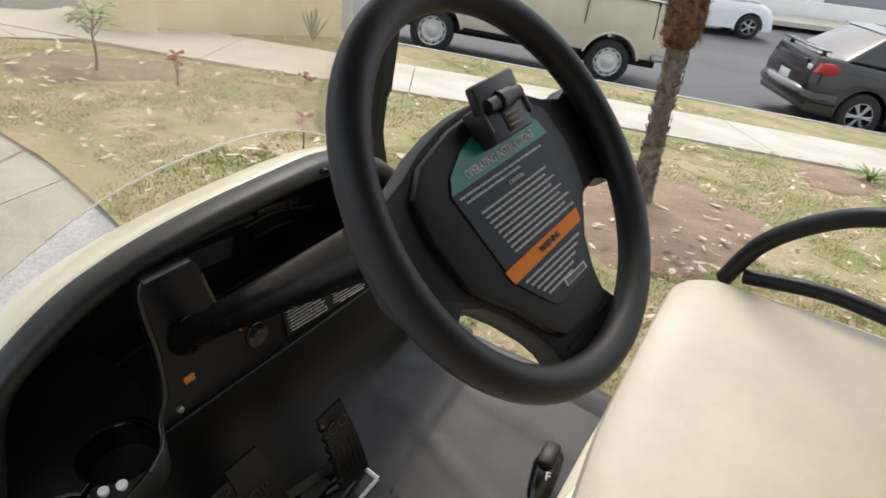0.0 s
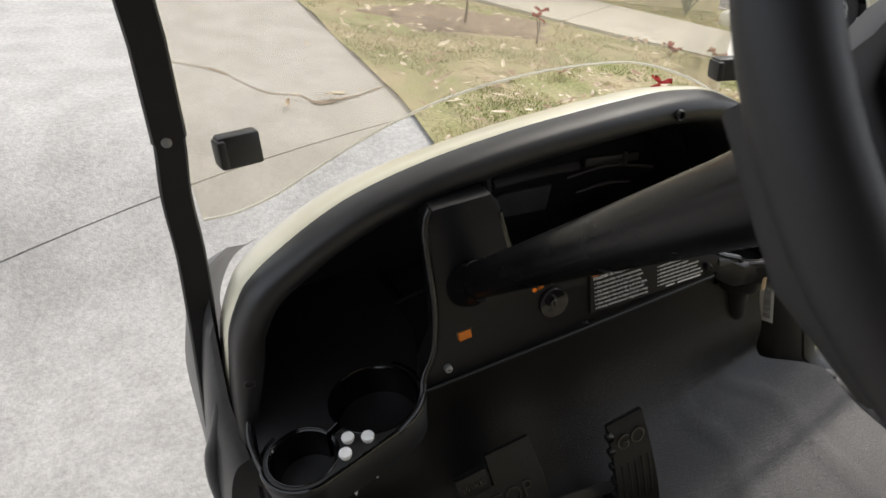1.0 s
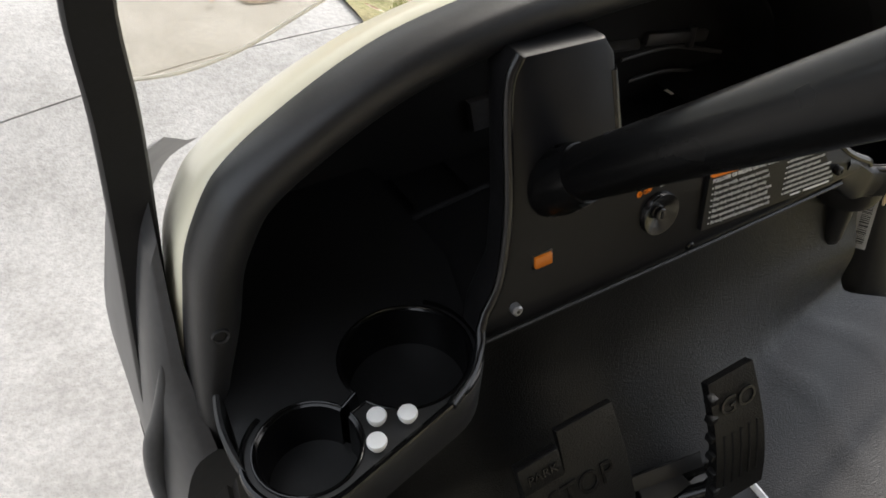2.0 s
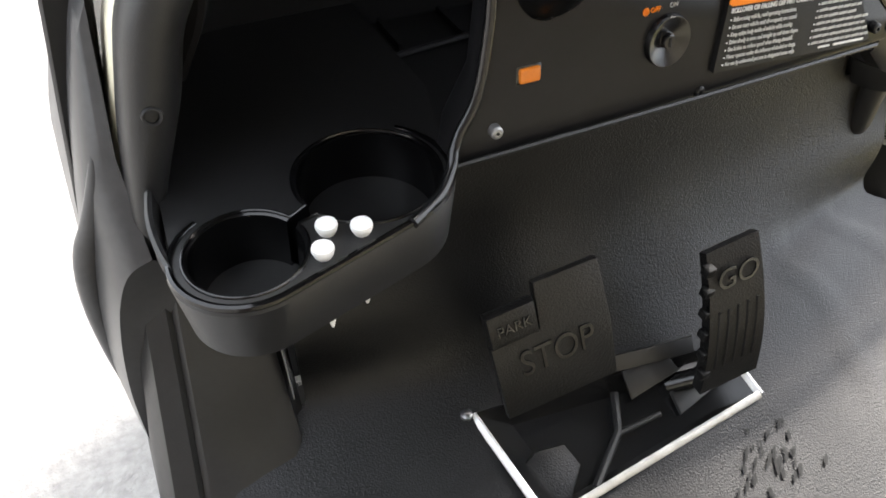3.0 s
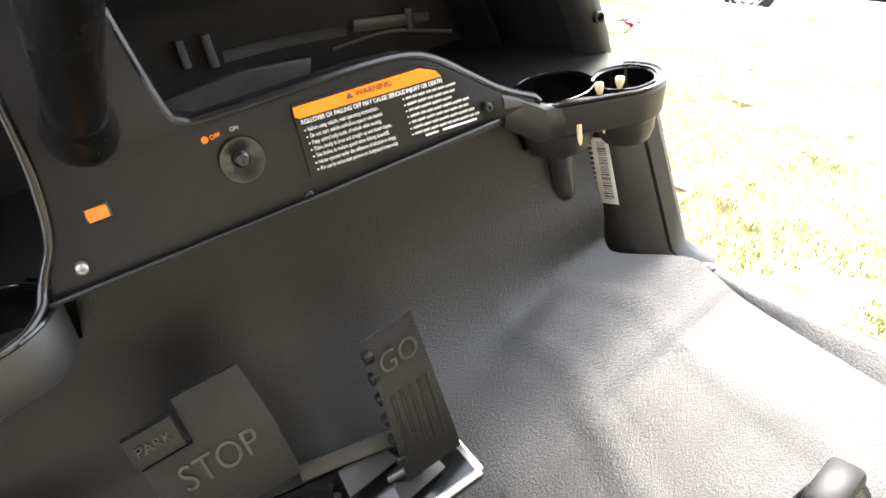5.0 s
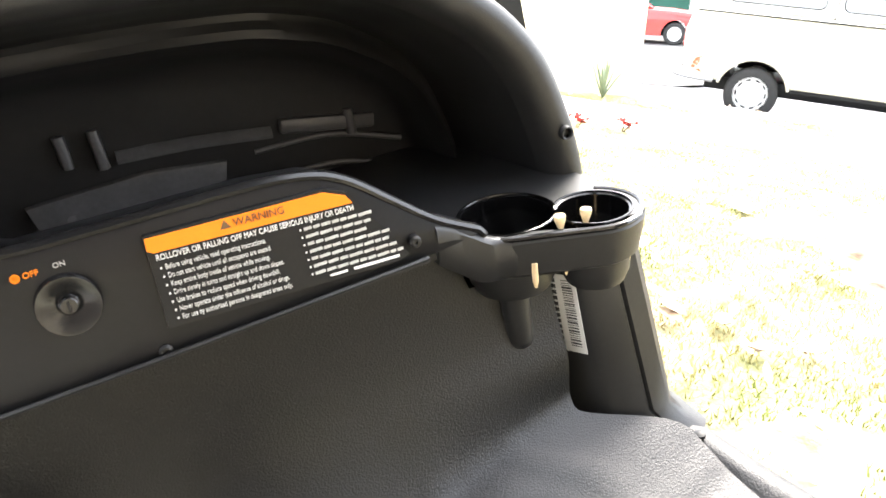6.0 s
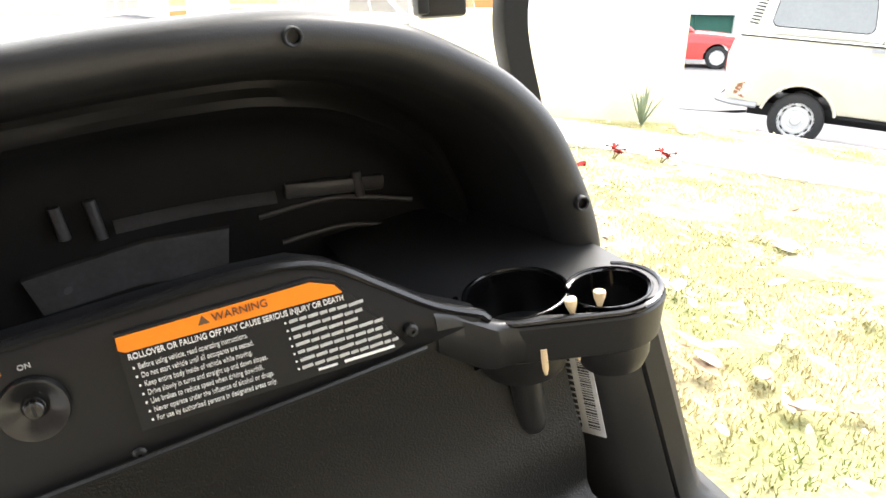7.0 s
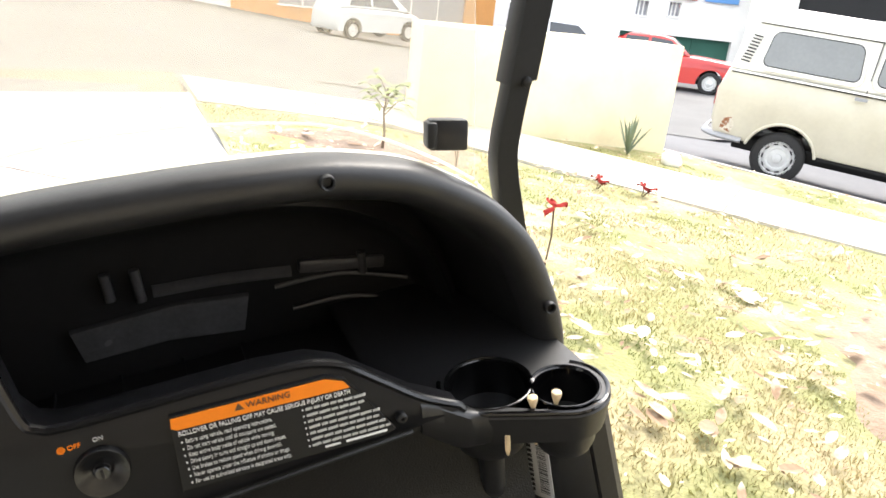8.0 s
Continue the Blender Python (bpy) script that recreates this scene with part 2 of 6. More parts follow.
def loft(bm, rings, closed=False, cap=False):
    vs = [[bm.verts.new(p) for p in r] for r in rings]
    n = len(vs[0])
    for a, b in zip(vs, vs[1:]):
        for k in range(n if closed else n - 1):
            bm.faces.new((a[k], a[(k + 1) % n], b[(k + 1) % n], b[k]))
    if cap:
        bm.faces.new(vs[0][::-1])
        bm.faces.new(vs[-1])
    return bm


def prism(bm, outline, lo, hi, axis="y", bevel=0.0, m=None):
    """An outline in the plane across the axis, extruded from lo to hi."""
    def put(a, b, c):
        v = {"y": (a, c, b), "x": (c, a, b), "z": (a, b, c)}[axis]
        return m @ Vector(v) if m else Vector(v)
    f = bm.faces.new([bm.verts.new(put(a, b, lo)) for a, b in outline])
    g = bmesh.ops.extrude_face_region(bm, geom=[f])
    top = [v for v in g["geom"] if isinstance(v, bmesh.types.BMVert)]
    d = put(0, 0, hi) - put(0, 0, lo)
    bmesh.ops.translate(bm, verts=top, vec=d)
    if bevel:
        ff = [x for x in g["geom"] if isinstance(x, bmesh.types.BMFace)] + [f]
        es = list({e for x in ff for e in x.edges if e.is_valid})
        bmesh.ops.bevel(bm, geom=es, offset=bevel, segments=2, affect="EDGES", profile=0.5)
    return bm


def thick(bm, t):
    """Gives a sheet thickness, against its normals."""
    bmesh.ops.recalc_face_normals(bm, faces=bm.faces)
    bmesh.ops.solidify(bm, geom=list(bm.faces), thickness=t)
    return bm


def slab_down(bm, t):
    """Gives a sheet of ground thickness, straight down."""
    g = bmesh.ops.extrude_face_region(bm, geom=list(bm.faces))
    low = [v for v in g["geom"] if isinstance(v, bmesh.types.BMVert)]
    bmesh.ops.translate(bm, verts=low, vec=(0, 0, -t))
    return bm


def lathe(bm, prof, n=24, m=None, axis="z", cap=True):
    rings = []
    for r, h in prof:
        ring = []
        for k in range(n):
            a = 2 * math.pi * k / n
            v = {"z": (r * math.cos(a), r * math.sin(a), h), "y": (r * math.cos(a), h, r * math.sin(a)), "x": (h, r * math.cos(a), r * math.sin(a))}[axis]
            ring.append(m @ Vector(v) if m else Vector(v))
        rings.append(ring)
    return loft(bm, rings, closed=True, cap=cap)


def text_part(name, words, size, mat, parent, m, depth=0.0006, align="LEFT", width=1.0):
    cu = bpy.data.curves.new(name, "FONT")
    cu.body, cu.size, cu.extrude, cu.align_x, cu.align_y = words, size, depth, align, "CENTER"
    tmp = bpy.data.objects.new(name, cu)
    scene.collection.objects.link(tmp)
    me = bpy.data.meshes.new_from_object(tmp.evaluated_get(bpy.context.evaluated_depsgraph_get()))
    bpy.data.objects.remove(tmp)
    me.transform(m @ Matrix.Diagonal((width, 1, 1, 1)))
    me.materials.append(mat)
    ob = new(name, me)
    ob.parent = parent
    return ob

# ---- ground: lawn falling gently to the street, driveway, pavement, verge, road ----
STREET, ACROSS = Vector((0.62, -0.785)), Vector((0.785, 0.62))


ROAD = 0.22


def step01(a, b, v):
    t = min(max((v - a) / (b - a), 0), 1)
    return t * t * (3 - 2 * t)


def height(x, y):
    """The lie of the land, dipping where the cart stands."""
    h = 0.244 - 0.0976 * min(max(x, 0.4), 9.5) + 0.0078 * min(max(y, -5), 12)
    cart = 0.19 * min(max(x, -1.6), 1.4) + 0.02 * y - 0.02
    w = step01(1.35, 0.85, x) * step01(-4.0, -2.4, x) * step01(2.2, 1.2, y)
    return h + (min(cart, h) - h) * w


def place(k, d, lift=0.0):
    p = STREET * k + ACROSS * d
    return Vector((p.x, p.y, height(p.x, p.y) + lift))


def bend(k):
    """How far the pavement swings in towards the driveway."""
    return -0.30 * min(max((1.6 - k) / 2.6, 0.0), 1.3)


def sheet(k0, k1, d0, d1, step, lift, bumps=0.0, curve=0.0):
    """A strip along the street, from k0 to k1 along it and d0 to d1 across it."""
    bm = bmesh.new()
    nk, nd = max(2, int((k1 - k0) / step)), max(1, int((d1 - d0) / step))
    rows = []
    for i in range(nk + 1):
        row = []
        for j in range(nd + 1):
            k = k0 + (k1 - k0) * i / nk
            p = place(k, d0 + (d1 - d0) * j / nd + curve * bend(k), lift)
            if bumps:
                p.z += bumps * noise.noise(p * 2.3) + bumps * 0.5 * noise.noise(p * 7)
            row.append(p)
        rows.append(row)
    return loft(bm, rows)


def ground_grid(x0, x1, y0, y1, step, lift, bumps=0.0, skew=0.0):
    bm = bmesh.new()
    nx, ny = max(1, int((x1 - x0) / step)), max(1, int((y1 - y0) / step))
    rows = []
    for i in range(nx + 1):
        row = []
        for j in range(ny + 1):
            x, y = x0 + (x1 - x0) * i / nx, y0 + (y1 - y0) * j / ny
            y += skew * (x + 0.9)
            z = height(x, y) + lift
            if bumps:
                z += bumps * noise.noise(Vector((x * 2.3, y * 2.3, 0))) + bumps * 0.5 * noise.noise(Vector((x * 7, y * 7, 1)))
            row.append(Vector((x, y, z)))
        rows.append(row)
    return loft(bm, rows)


# asphalt sheet to the horizon
bm = bmesh.new()
xs = [-400, -120, -40, -14, -6, -4, -3, -2.4, -1.6] + [0.4 + 0.6 * i for i in range(-3, 24)] + [18, 30, 60, 140, 400]
ys = [-400, -120, -40, -14, -6, -4] + [-3 + 0.6 * i for i in range(28)] + [18, 30, 60, 140, 400]
loft(bm, [[Vector((x, y, height(x, y) - ROAD)) for y in ys] for x in xs])
tagged(link("road", bm, ASPHALT), "grey worn asphalt street surface", "road", kind="structure")

# lawn between driveway and pavement: clipped to the driveway's edge and the pavement's line
bm = bmesh.new()
rows = []
for i in range(70):
    x = 0.4 + 0.12 * i
    ymax = min((4.66 - 0.785 * x) / 0.62, 4.62 - 0.03 * x)
    ymin = -4.5
    rows.append([Vector((x, ymin + (ymax - ymin) * j / 60, 0)) for j in range(61)])
for r in rows:
    for v in r:
        v.z = height(v.x, v.y) + 0.018 * noise.noise(v * 2.1) + 0.008 * noise.noise(v * 8) 
loft(bm, rows)
tagged(link("lawn", bm, LAWN), "patchy dry lawn with bare soil", "lawn", kind="structure")

# driveway slabs of concrete
DRIVE = root("driveway")
tagged(DRIVE, "worn grey concrete driveway slabs", "driveway", kind="structure")
for x0, x1 in ((-6.2, -2.894), (-2.886, 0.412)):
    for y0, y1 in ((-5.0, -1.894), (-1.886, 1.688), (1.694, 4.75)):
        bm = ground_grid(x0, x1, y0, y1, 0.16, -0.012, 0.0, 0.22)
        slab_down(bm, 0.1)
        part("slab", bm, CONCRETE, DRIVE)

# a ragged crack across the driveway
crack = smooth_line([(-0.62, 2.95, 0), (-0.34, 2.72, 0), (-0.26, 2.60, 0), (-0.20, 2.45, 0), (-0.14, 2.34, 0), (-0.01, 2.27, 0), (0.04, 2.18, 0), (0.20, 2.21, 0), (0.40, 2.33, 0)], 6)
rows = []
for k, p in enumerate(crack):
    w = 0.006 + 0.004 * noise.noise(p * 9) + (0.012 if 0.0 < p.x < 0.12 or -0.34 < p.x < -0.26 else 0.0)
    j = 0.012 * noise.noise(p * 14 + Vector((3, 0, 0)))
    rows.append([Vector((p.x, p.y + j + s * w, height(p.x, p.y) - 0.009)) for s in (-1, 1)])
part("crack", loft(bmesh.new(), rows), SOIL, DRIVE)

tagged(link("joint_filler", ground_grid(-6.2, 0.40, -5.0, 6.0, 0.16, -0.045, 0.0, 0.22), SOIL), "sandy filler between driveway slabs", "joint", kind="structure")
# pale concrete carriageway ahead
bm = bmesh.new()
loft(bm, [[Vector((x, y, height(x, y) - ROAD + 0.012 + 0.17 * step01(6.6, 5.6, y))) for y in (3.4, 4.6, 5.5, 5.9, 6.3, 6.8, 8, 10, 13, 17, 22, 29)] for x in (-30, -12, -6, -3, -1, 0.5, 1.5, 2.3)])
loft(bm, [[Vector((x, y, height(x, y) - ROAD + 0.012)) for y in (8.6, 10, 13, 17, 22, 29)] for x in (2.3, 4, 6, 9, 12, 16)])
tagged(link("carriageway", bm, PALEROAD), "pale worn concrete carriageway", "road", kind="structure")

# pavement slabs, verge, kerb
WALKWAY = root("pavement")
tagged(WALKWAY, "pale concrete pavement slabs along the street", "pavement", kind="structure")
for i in range(-2, 8):
    part("slab", slab_down(sheet(i * 1.6 + 0.004, i * 1.6 + 1.596, 4.66, 6.05, 0.4, 0.02, 0.0, 1.0), 0.1), SLAB, WALKWAY)
for x0, x1 in ((0.42, 1.38), (1.39, 2.42)):
    part("slab", slab_down(ground_grid(x0, x1, 4.60, 5.75, 0.2, 0.012), 0.1), SLAB, WALKWAY)
tagged(link("verge", sheet(-2.2, 12, 5.50, 7.36, 0.25, -0.002, 0.012), LAWN), "narrow strip of dry grass along the kerb", "verge", kind="structure")
tagged(link("kerb", slab_down(sheet(-2.2, 12, 7.36, 7.47, 0.4, 0.006), 0.3), CONCRETE), "pale concrete kerb", "kerb", kind="structure")
# plain unseen wall closing the yard behind the cart, added to block sky reflections
bm = prism(bmesh.new(), [(-9.0, -3.3), (2.6, -3.3), (2.6, -3.05), (-9.0, -3.05)], -0.6, 3.6, "z")
tagged(link("wall_skyblock", bm, SKYBLOCK), "plain dark brown wall, added unseen to block sky light", "wall", kind="structure")
# bare earth round the palm and beside the pavement
EARTHS = []


def earth_patch(c, outline, label):
    c = Vector((c[0], c[1], 0))
    edge = smooth_line([(x, y, 0) for x, y in outline], 8, True)
    radii = []
    for k in range(72):
        a = 2 * math.pi * (k + 0.5) / 72
        best = min(edge, key=lambda p: abs((math.atan2(p.y - c.y, p.x - c.x) - a + math.pi) % (2 * math.pi) - math.pi))
        radii.append((best - c).length)
    rings = []
    for q in range(1, 15):
        r = []
        for k in range(72):
            a = 2 * math.pi * (k + 0.5) / 72
            rad = q / 14 * radii[k] * (1 + 0.06 * math.sin(9 * a) + 0.05 * math.sin(17 * a))
            v = Vector((c.x + rad * math.cos(a), c.y + rad * math.sin(a), 0))
            v.z = height(v.x, v.y) + 0.018 * noise.noise(v * 2.1) + 0.022 * (1 - (q / 14) ** 6) + 0.016 * noise.noise(v * 6) + 0.006 * noise.noise(v * 19) - (0.02 if q == 14 else 0)
            r.append(v)
        rings.append(r)
    bm = loft(bmesh.new(), rings, closed=True)
    bm.verts.ensure_lookup_table()
    bm.faces.new([bm.verts[k] for k in range(72)])
    tagged(link("bare_earth", bm, DIRT), label, "soil", kind="structure")
    EARTHS.append((c, radii))


earth_patch((2.80, 0.36), [(1.70, 0.12), (1.95, -0.08), (2.24, -0.20), (2.67, -0.24), (3.30, -0.22), (3.45, -0.03), (3.60, 0.20), (3.66, 0.40), (3.68, 0.62), (3.62, 0.88), (3.4, 1.10), (3.1, 1.24), (2.76, 1.18), (2.37, 1.06), (1.95, 0.72), (1.74, 0.4)], "bare brown earth patch round the palm")
earth_patch((5.25, -0.12), [(4.75, -0.20), (5.25, -0.42), (5.72, -0.40), (5.86, -0.05), (5.55, 0.18), (5.15, 0.10)], "bare brown earth beside the pavement")


# dark soil round the little shrub
bm = bmesh.new()
rings = []
for q in range(1, 7):
    ring = []
    for k in range(48):
        a = 2 * math.pi * k / 48
        rad = q / 6 * (1 + 0.12 * math.sin(5 * a) + 0.08 * math.sin(11 * a))
        v = Vector((1.45 + 0.72 * rad * math.cos(a), 3.72 + 0.40 * rad * math.sin(a), 0))
        v.z = height(v.x, v.y) + 0.018 * noise.noise(v * 2.1) + 0.03 * (1 - (q / 6) ** 4) + 0.014 * noise.noise(v * 9) - (0.02 if q == 6 else 0)
        ring.append(v)
    rings.append(ring)
loft(bm, rings, closed=True)
bm.verts.ensure_lookup_table()
bm.faces.new([bm.verts[k] for k in range(48)])
tagged(link("soil_bed", bm, SOIL), "dark turned soil round the shrub", "soil", kind="structure")
# ---- things along the street ----
def wall_block(name, pts, h, mat, label, foot=0.15):
    """A free-standing wall round a plan outline."""
    z = min(height(*p) for p in pts)
    bm = prism(bmesh.new(), pts, z - foot, z + h, axis="z", bevel=0.01)
    return tagged(link(name, bm, mat), label, "wall", kind="structure")


wall_block("wall_corner", [(2.20, 4.98), (2.62, 4.86), (2.70, 5.08), (4.98, 5.06), (4.90, 5.55), (2.38, 5.7)], 1.06, YELLOWWALL, "low pale yellow rendered boundary wall")


def wheel_set(parent, c, r, width, turn, hub=HUB, spokes=0, slots=0):
    """A tyre with its rim, outer side towards -y."""
    m = Matrix.Translation(c) @ Matrix.Rotation(turn, 4, "Z")
    w = root("wheel")
    w.parent = parent
    bm = bmesh.new()
    lathe(bm, [(r * 0.62, -width / 2), (r * 0.9, -width / 2), (r * 0.98, -width * 0.40), (r, -width * 0.3), (r, width * 0.35), (r * 0.9, width / 2), (r * 0.62, width / 2)], 36, m, "y", False)
    part("tyre", bm, TYRE, w)
    if spokes:
        bm = lathe(bmesh.new(), [(r * 0.56, -width * 0.30), (r * 0.58, -width * 0.47), (r * 0.66, -width * 0.47), (r * 0.66, width * 0.3), (r * 0.56, width * 0.3)], 36, m, "y", False)
        for k in range(spokes):
            a = 2 * math.pi * k / spokes
            for da in (-0.13, 0.13):
                tube(bm, [m @ Vector((r * 0.12 * math.cos(a + da), -width * 0.44, r * 0.12 * math.sin(a + da))), m @ Vector((r * 0.6 * math.cos(a + da * 0.8), -width * 0.42, r * 0.6 * math.sin(a + da * 0.8)))], r * 0.045, 8)
        lathe(bm, [(r * 0.05, -width * 0.5), (r * 0.17, -width * 0.46), (r * 0.17, -width * 0.2)], 20, m, "y")
        part("brake_disc", lathe(bmesh.new(), [(r * 0.1, -width * 0.12), (r * 0.58, -width * 0.12), (r * 0.58, 0.0)], 24, m, "y"), GLOSSY, w)
    else:
        bm = lathe(bmesh.new(), [(r * 0.06, -width * 0.60), (r * 0.17, -width * 0.56), (r * 0.20, -width * 0.44), (r * 0.36, -width * 0.40), (r * 0.40, -width * 0.46), (r * 0.48, -width * 0.46), (r * 0.52, -width * 0.36), (r * 0.58, -width * 0.36), (r * 0.60, -width * 0.50), (r * 0.66, -width * 0.50), (r * 0.67, -width * 0.3), (r * 0.67, width * 0.3)], 36, m, "y")
    rim = part("rim", bm, hub, w)
    for k in range(slots):
        a = 2 * math.pi * k / slots
        bm = tube(bmesh.new(), [m @ Vector((r * 0.545 * math.cos(a + q), -width * 0.375, r * 0.545 * math.sin(a + q))) for q in (-0.17, -0.06, 0.06, 0.17)], [r * 0.018, r * 0.03, r * 0.03, r * 0.018], 8)
        part("slot", bm, TYRE, rim)
    return w


def arch_outline(x0, x1, zb, top, wheels, r, n=12):
    """A side outline: given top line from back to front, with round arches cut at the wheels."""
    out = [(x0, zb)]
    for c in sorted(wheels):
        h = math.sqrt(max(r * r - (zb - 0.30) ** 2, 0.001))
        a0 = math.atan2(zb - 0.30, -h)
        a1 = math.atan2(zb - 0.30, h)
        if a0 < 0:
            a0 += 2 * math.pi
        out += [(c + r * math.cos(a0 + (a1 - a0) * k / n), 0.30 + r * math.sin(a0 + (a1 - a0) * k / n)) for k in range(n + 1)]
    return out + [(x1, zb)] + top


def taper(bm, z0, rate, ends=None):
    """Draws the sides in above z0, and the ends in plan."""
    for v in bm.verts:
        k = 1 - rate * max(0.0, v.co.z - z0)
        if ends:
            a, b, q = ends
            t = max(0.0, a - v.co.x, v.co.x - b)
            k *= 1 - q * t * t
        v.co.y *= k
    return bm


def on_street(wheel, pitch=0.0):
    """Pose of a car by its near rear wheel; x along the street."""
    z = height(*wheel) - ROAD
    return Matrix.Translation((wheel[0], wheel[1], z)) @ Matrix.Rotation(math.atan2(STREET.y, STREET.x), 4, "Z") @ Matrix.Rotation(pitch, 4, "Y")


# the old van: origin at the near rear wheel, near side towards -y
VAN = on_street((7.04, 5.43), radians(3.3))
van = root("van", VAN @ Matrix.Translation((0, 0.70, 0)))
tagged(van, "old tan and off-white van parked at the kerb", "van")
W = 0.84
low_top = [(3.36, 0.58), (3.42, 0.95), (3.36, 1.19), (-0.80, 1.19), (-0.86, 0.95), (-0.84, 0.6), (-0.78, 0.44)]
bm = prism(bmesh.new(), arch_outline(-0.70, 3.30, 0.41, low_top, (0.0, 2.44), 0.385), -W, W, "y", 0.035)
part("body", taper(bm, 0.9, 0.10, (-0.45, 2.9, 0.35)), VANPAINT, van)
bm = prism(bmesh.new(), [(-0.79, 1.195), (3.34, 1.195), (3.06, 1.72), (2.9, 1.86), (2.2, 1.95), (-0.25, 1.95), (-0.60, 1.86), (-0.72, 1.70)], -W * 0.97, W * 0.97, "y", 0.05)
part("upper_body", taper(bm, 1.1, 0.24, (-0.45, 2.9, 0.30)), VANTOP, van)


def van_side(name, outline, mat, out=0.004, t=0.012, bev=0.0):
    for s in (-1, 1):
        bm = prism(bmesh.new(), outline, W * 0.97 + out - t, W * 0.97 + out, "y", bev)
        for v in bm.verts:
            v.co.y *= s * (1 - 0.24 * max(0.0, v.co.z - 1.1)) * (1 - 0.30 * max(0.0, -0.45 - v.co.x) ** 2)
        part(name, bm, mat, van)


def rounded(x0, x1, z0, z1, r, slant=0.0, n=4):
    """A rounded rectangle whose upright ends lean in by slant."""
    pts = []
    for cx, cz, a in ((x1 - r, z0 + r, -90), (x1 - r, z1 - r, 0), (x0 + r, z1 - r, 90), (x0 + r, z0 + r, 180)):
        for k in range(n + 1):
            t = radians(a + 90 * k / n)
            z = cz + r * math.sin(t)
            pts.append((cx + r * math.cos(t) + slant * (z - z0) * (1 if cx < (x0 + x1) / 2 else -1), z))
    return pts


for x0, x1, lean in ((-0.46, 0.56, 0.13), (0.73, 1.72, 0.03), (1.98, 2.86, 0.08)):
    van_side("window_frame", rounded(x0 - 0.045, x1 + 0.045, 1.245, 1.73, 0.11, lean), VANTOP, 0.010)
    van_side("window_seal", rounded(x0 - 0.012, x1 + 0.012, 1.288, 1.692, 0.085, lean), METALBLACK, 0.013)
    van_side("window", rounded(x0, x1, 1.30, 1.68, 0.075, lean), VANGLASS, 0.016)
for k in range(9):
    van_side("louvre", [(-0.70 + 0.008 * k, 1.31 + 0.036 * k), (-0.60 + 0.008 * k, 1.30 + 0.036 * k), (-0.60 + 0.008 * k, 1.315 + 0.036 * k), (-0.70 + 0.008 * k, 1.325 + 0.036 * k)], METALBLACK, 0.006)
van_side("belt_seam", [(-0.76, 1.180), (3.30, 1.180), (3.30, 1.202), (-0.76, 1.202)], VANTOP, 0.022, 0.03)
van_side("belt_groove", [(-0.76, 1.166), (3.30, 1.166), (3.30, 1.179), (-0.76, 1.179)], METALBLACK, 0.012, 0.02)
van_side("gutter", [(-0.62, 1.755), (2.95, 1.755), (2.95, 1.775), (-0.62, 1.775)], VANTOP, 0.045, 0.03)
van_side("gutter_groove", [(-0.60, 1.742), (2.93, 1.742), (2.93, 1.752), (-0.60, 1.752)], METALBLACK, 0.008, 0.02)
for x in (1.90, 0.665):
    van_side("door_gap", [(x, 0.46), (x + 0.009, 0.46), (x + 0.009, 1.74), (x, 1.74)], METALBLACK, 0.021, 0.03)
van_side("door_gap", [(1.99, 0.76), (1.999, 0.76), (1.999, 1.16), (1.99, 1.16)], METALBLACK, 0.027, 0.03)
van_side("door_gap", [(2.96, 0.70), (2.972, 0.70), (2.93, 1.74), (2.918, 1.74)], METALBLACK, 0.022, 0.03)
for x in (0.57, 2.06):
    van_side("door_handle", rounded(x, x + 0.13, 1.115, 1.15, 0.012), ZINC, 0.055, 0.03)
for s in (-1, 1):
    for x in (0.0, 2.44):
        wheel_set(van, (x, s * 0.72, 0.30), 0.30, 0.17, 0 if s < 0 else math.pi, slots=10)
        bm = tube(bmesh.new(), [(x + 0.395 * math.cos(a), s * (W - 0.002), 0.30 + 0.395 * math.sin(a)) for a in (math.pi * (k + 1.4) / 18.8 for k in range(17))], 0.017, 8)
        part("arch_lip", bm, VANPAINT, van)
    part("tail_lamp", boxm((-0.845, s * 0.64, 0.86), (0.06, 0.12, 0.24), 0.025), TAIL, van)
part("rear_bumper", tube(bmesh.new(), smooth_line([(-0.44, -0.86, 0.42), (-0.70, -0.84, 0.425), (-0.88, -0.66, 0.43), (-0.93, -0.3, 0.43), (-0.93, 0.3, 0.43), (-0.88, 0.66, 0.43), (-0.66, 0.82, 0.43)], 4), 0.045, 8, flat=0.5), ZINC, van, "worn dull rear bumper")
part("front_bumper", tube(bmesh.new(), smooth_line([(3.0, -0.84, 0.46), (3.30, -0.78, 0.46), (3.46, -0.5, 0.46), (3.50, 0, 0.46), (3.46, 0.5, 0.46), (3.30, 0.78, 0.46), (3.0, 0.84, 0.46)], 3), 0.055, 8, flat=0.6), ZINC, van)
part("rust_patch", prism(bmesh.new(), [(-0.72, 0.50), (-0.60, 0.46), (-0.56, 0.56), (-0.61, 0.66), (-0.70, 0.63)], -W + 0.004, -W + 0.04, "y"), RUST, van)
part("underbody", boxm((1.3, 0, 0.36), (3.7, 1.2, 0.16), 0.02), METALBLACK, van)
part("sill_strip", prism(bmesh.new(), [(0.42, 0.375), (2.02, 0.375), (2.02, 0.42), (0.42, 0.42)], -W + 0.03, W - 0.03, "y"), METALBLACK, van)


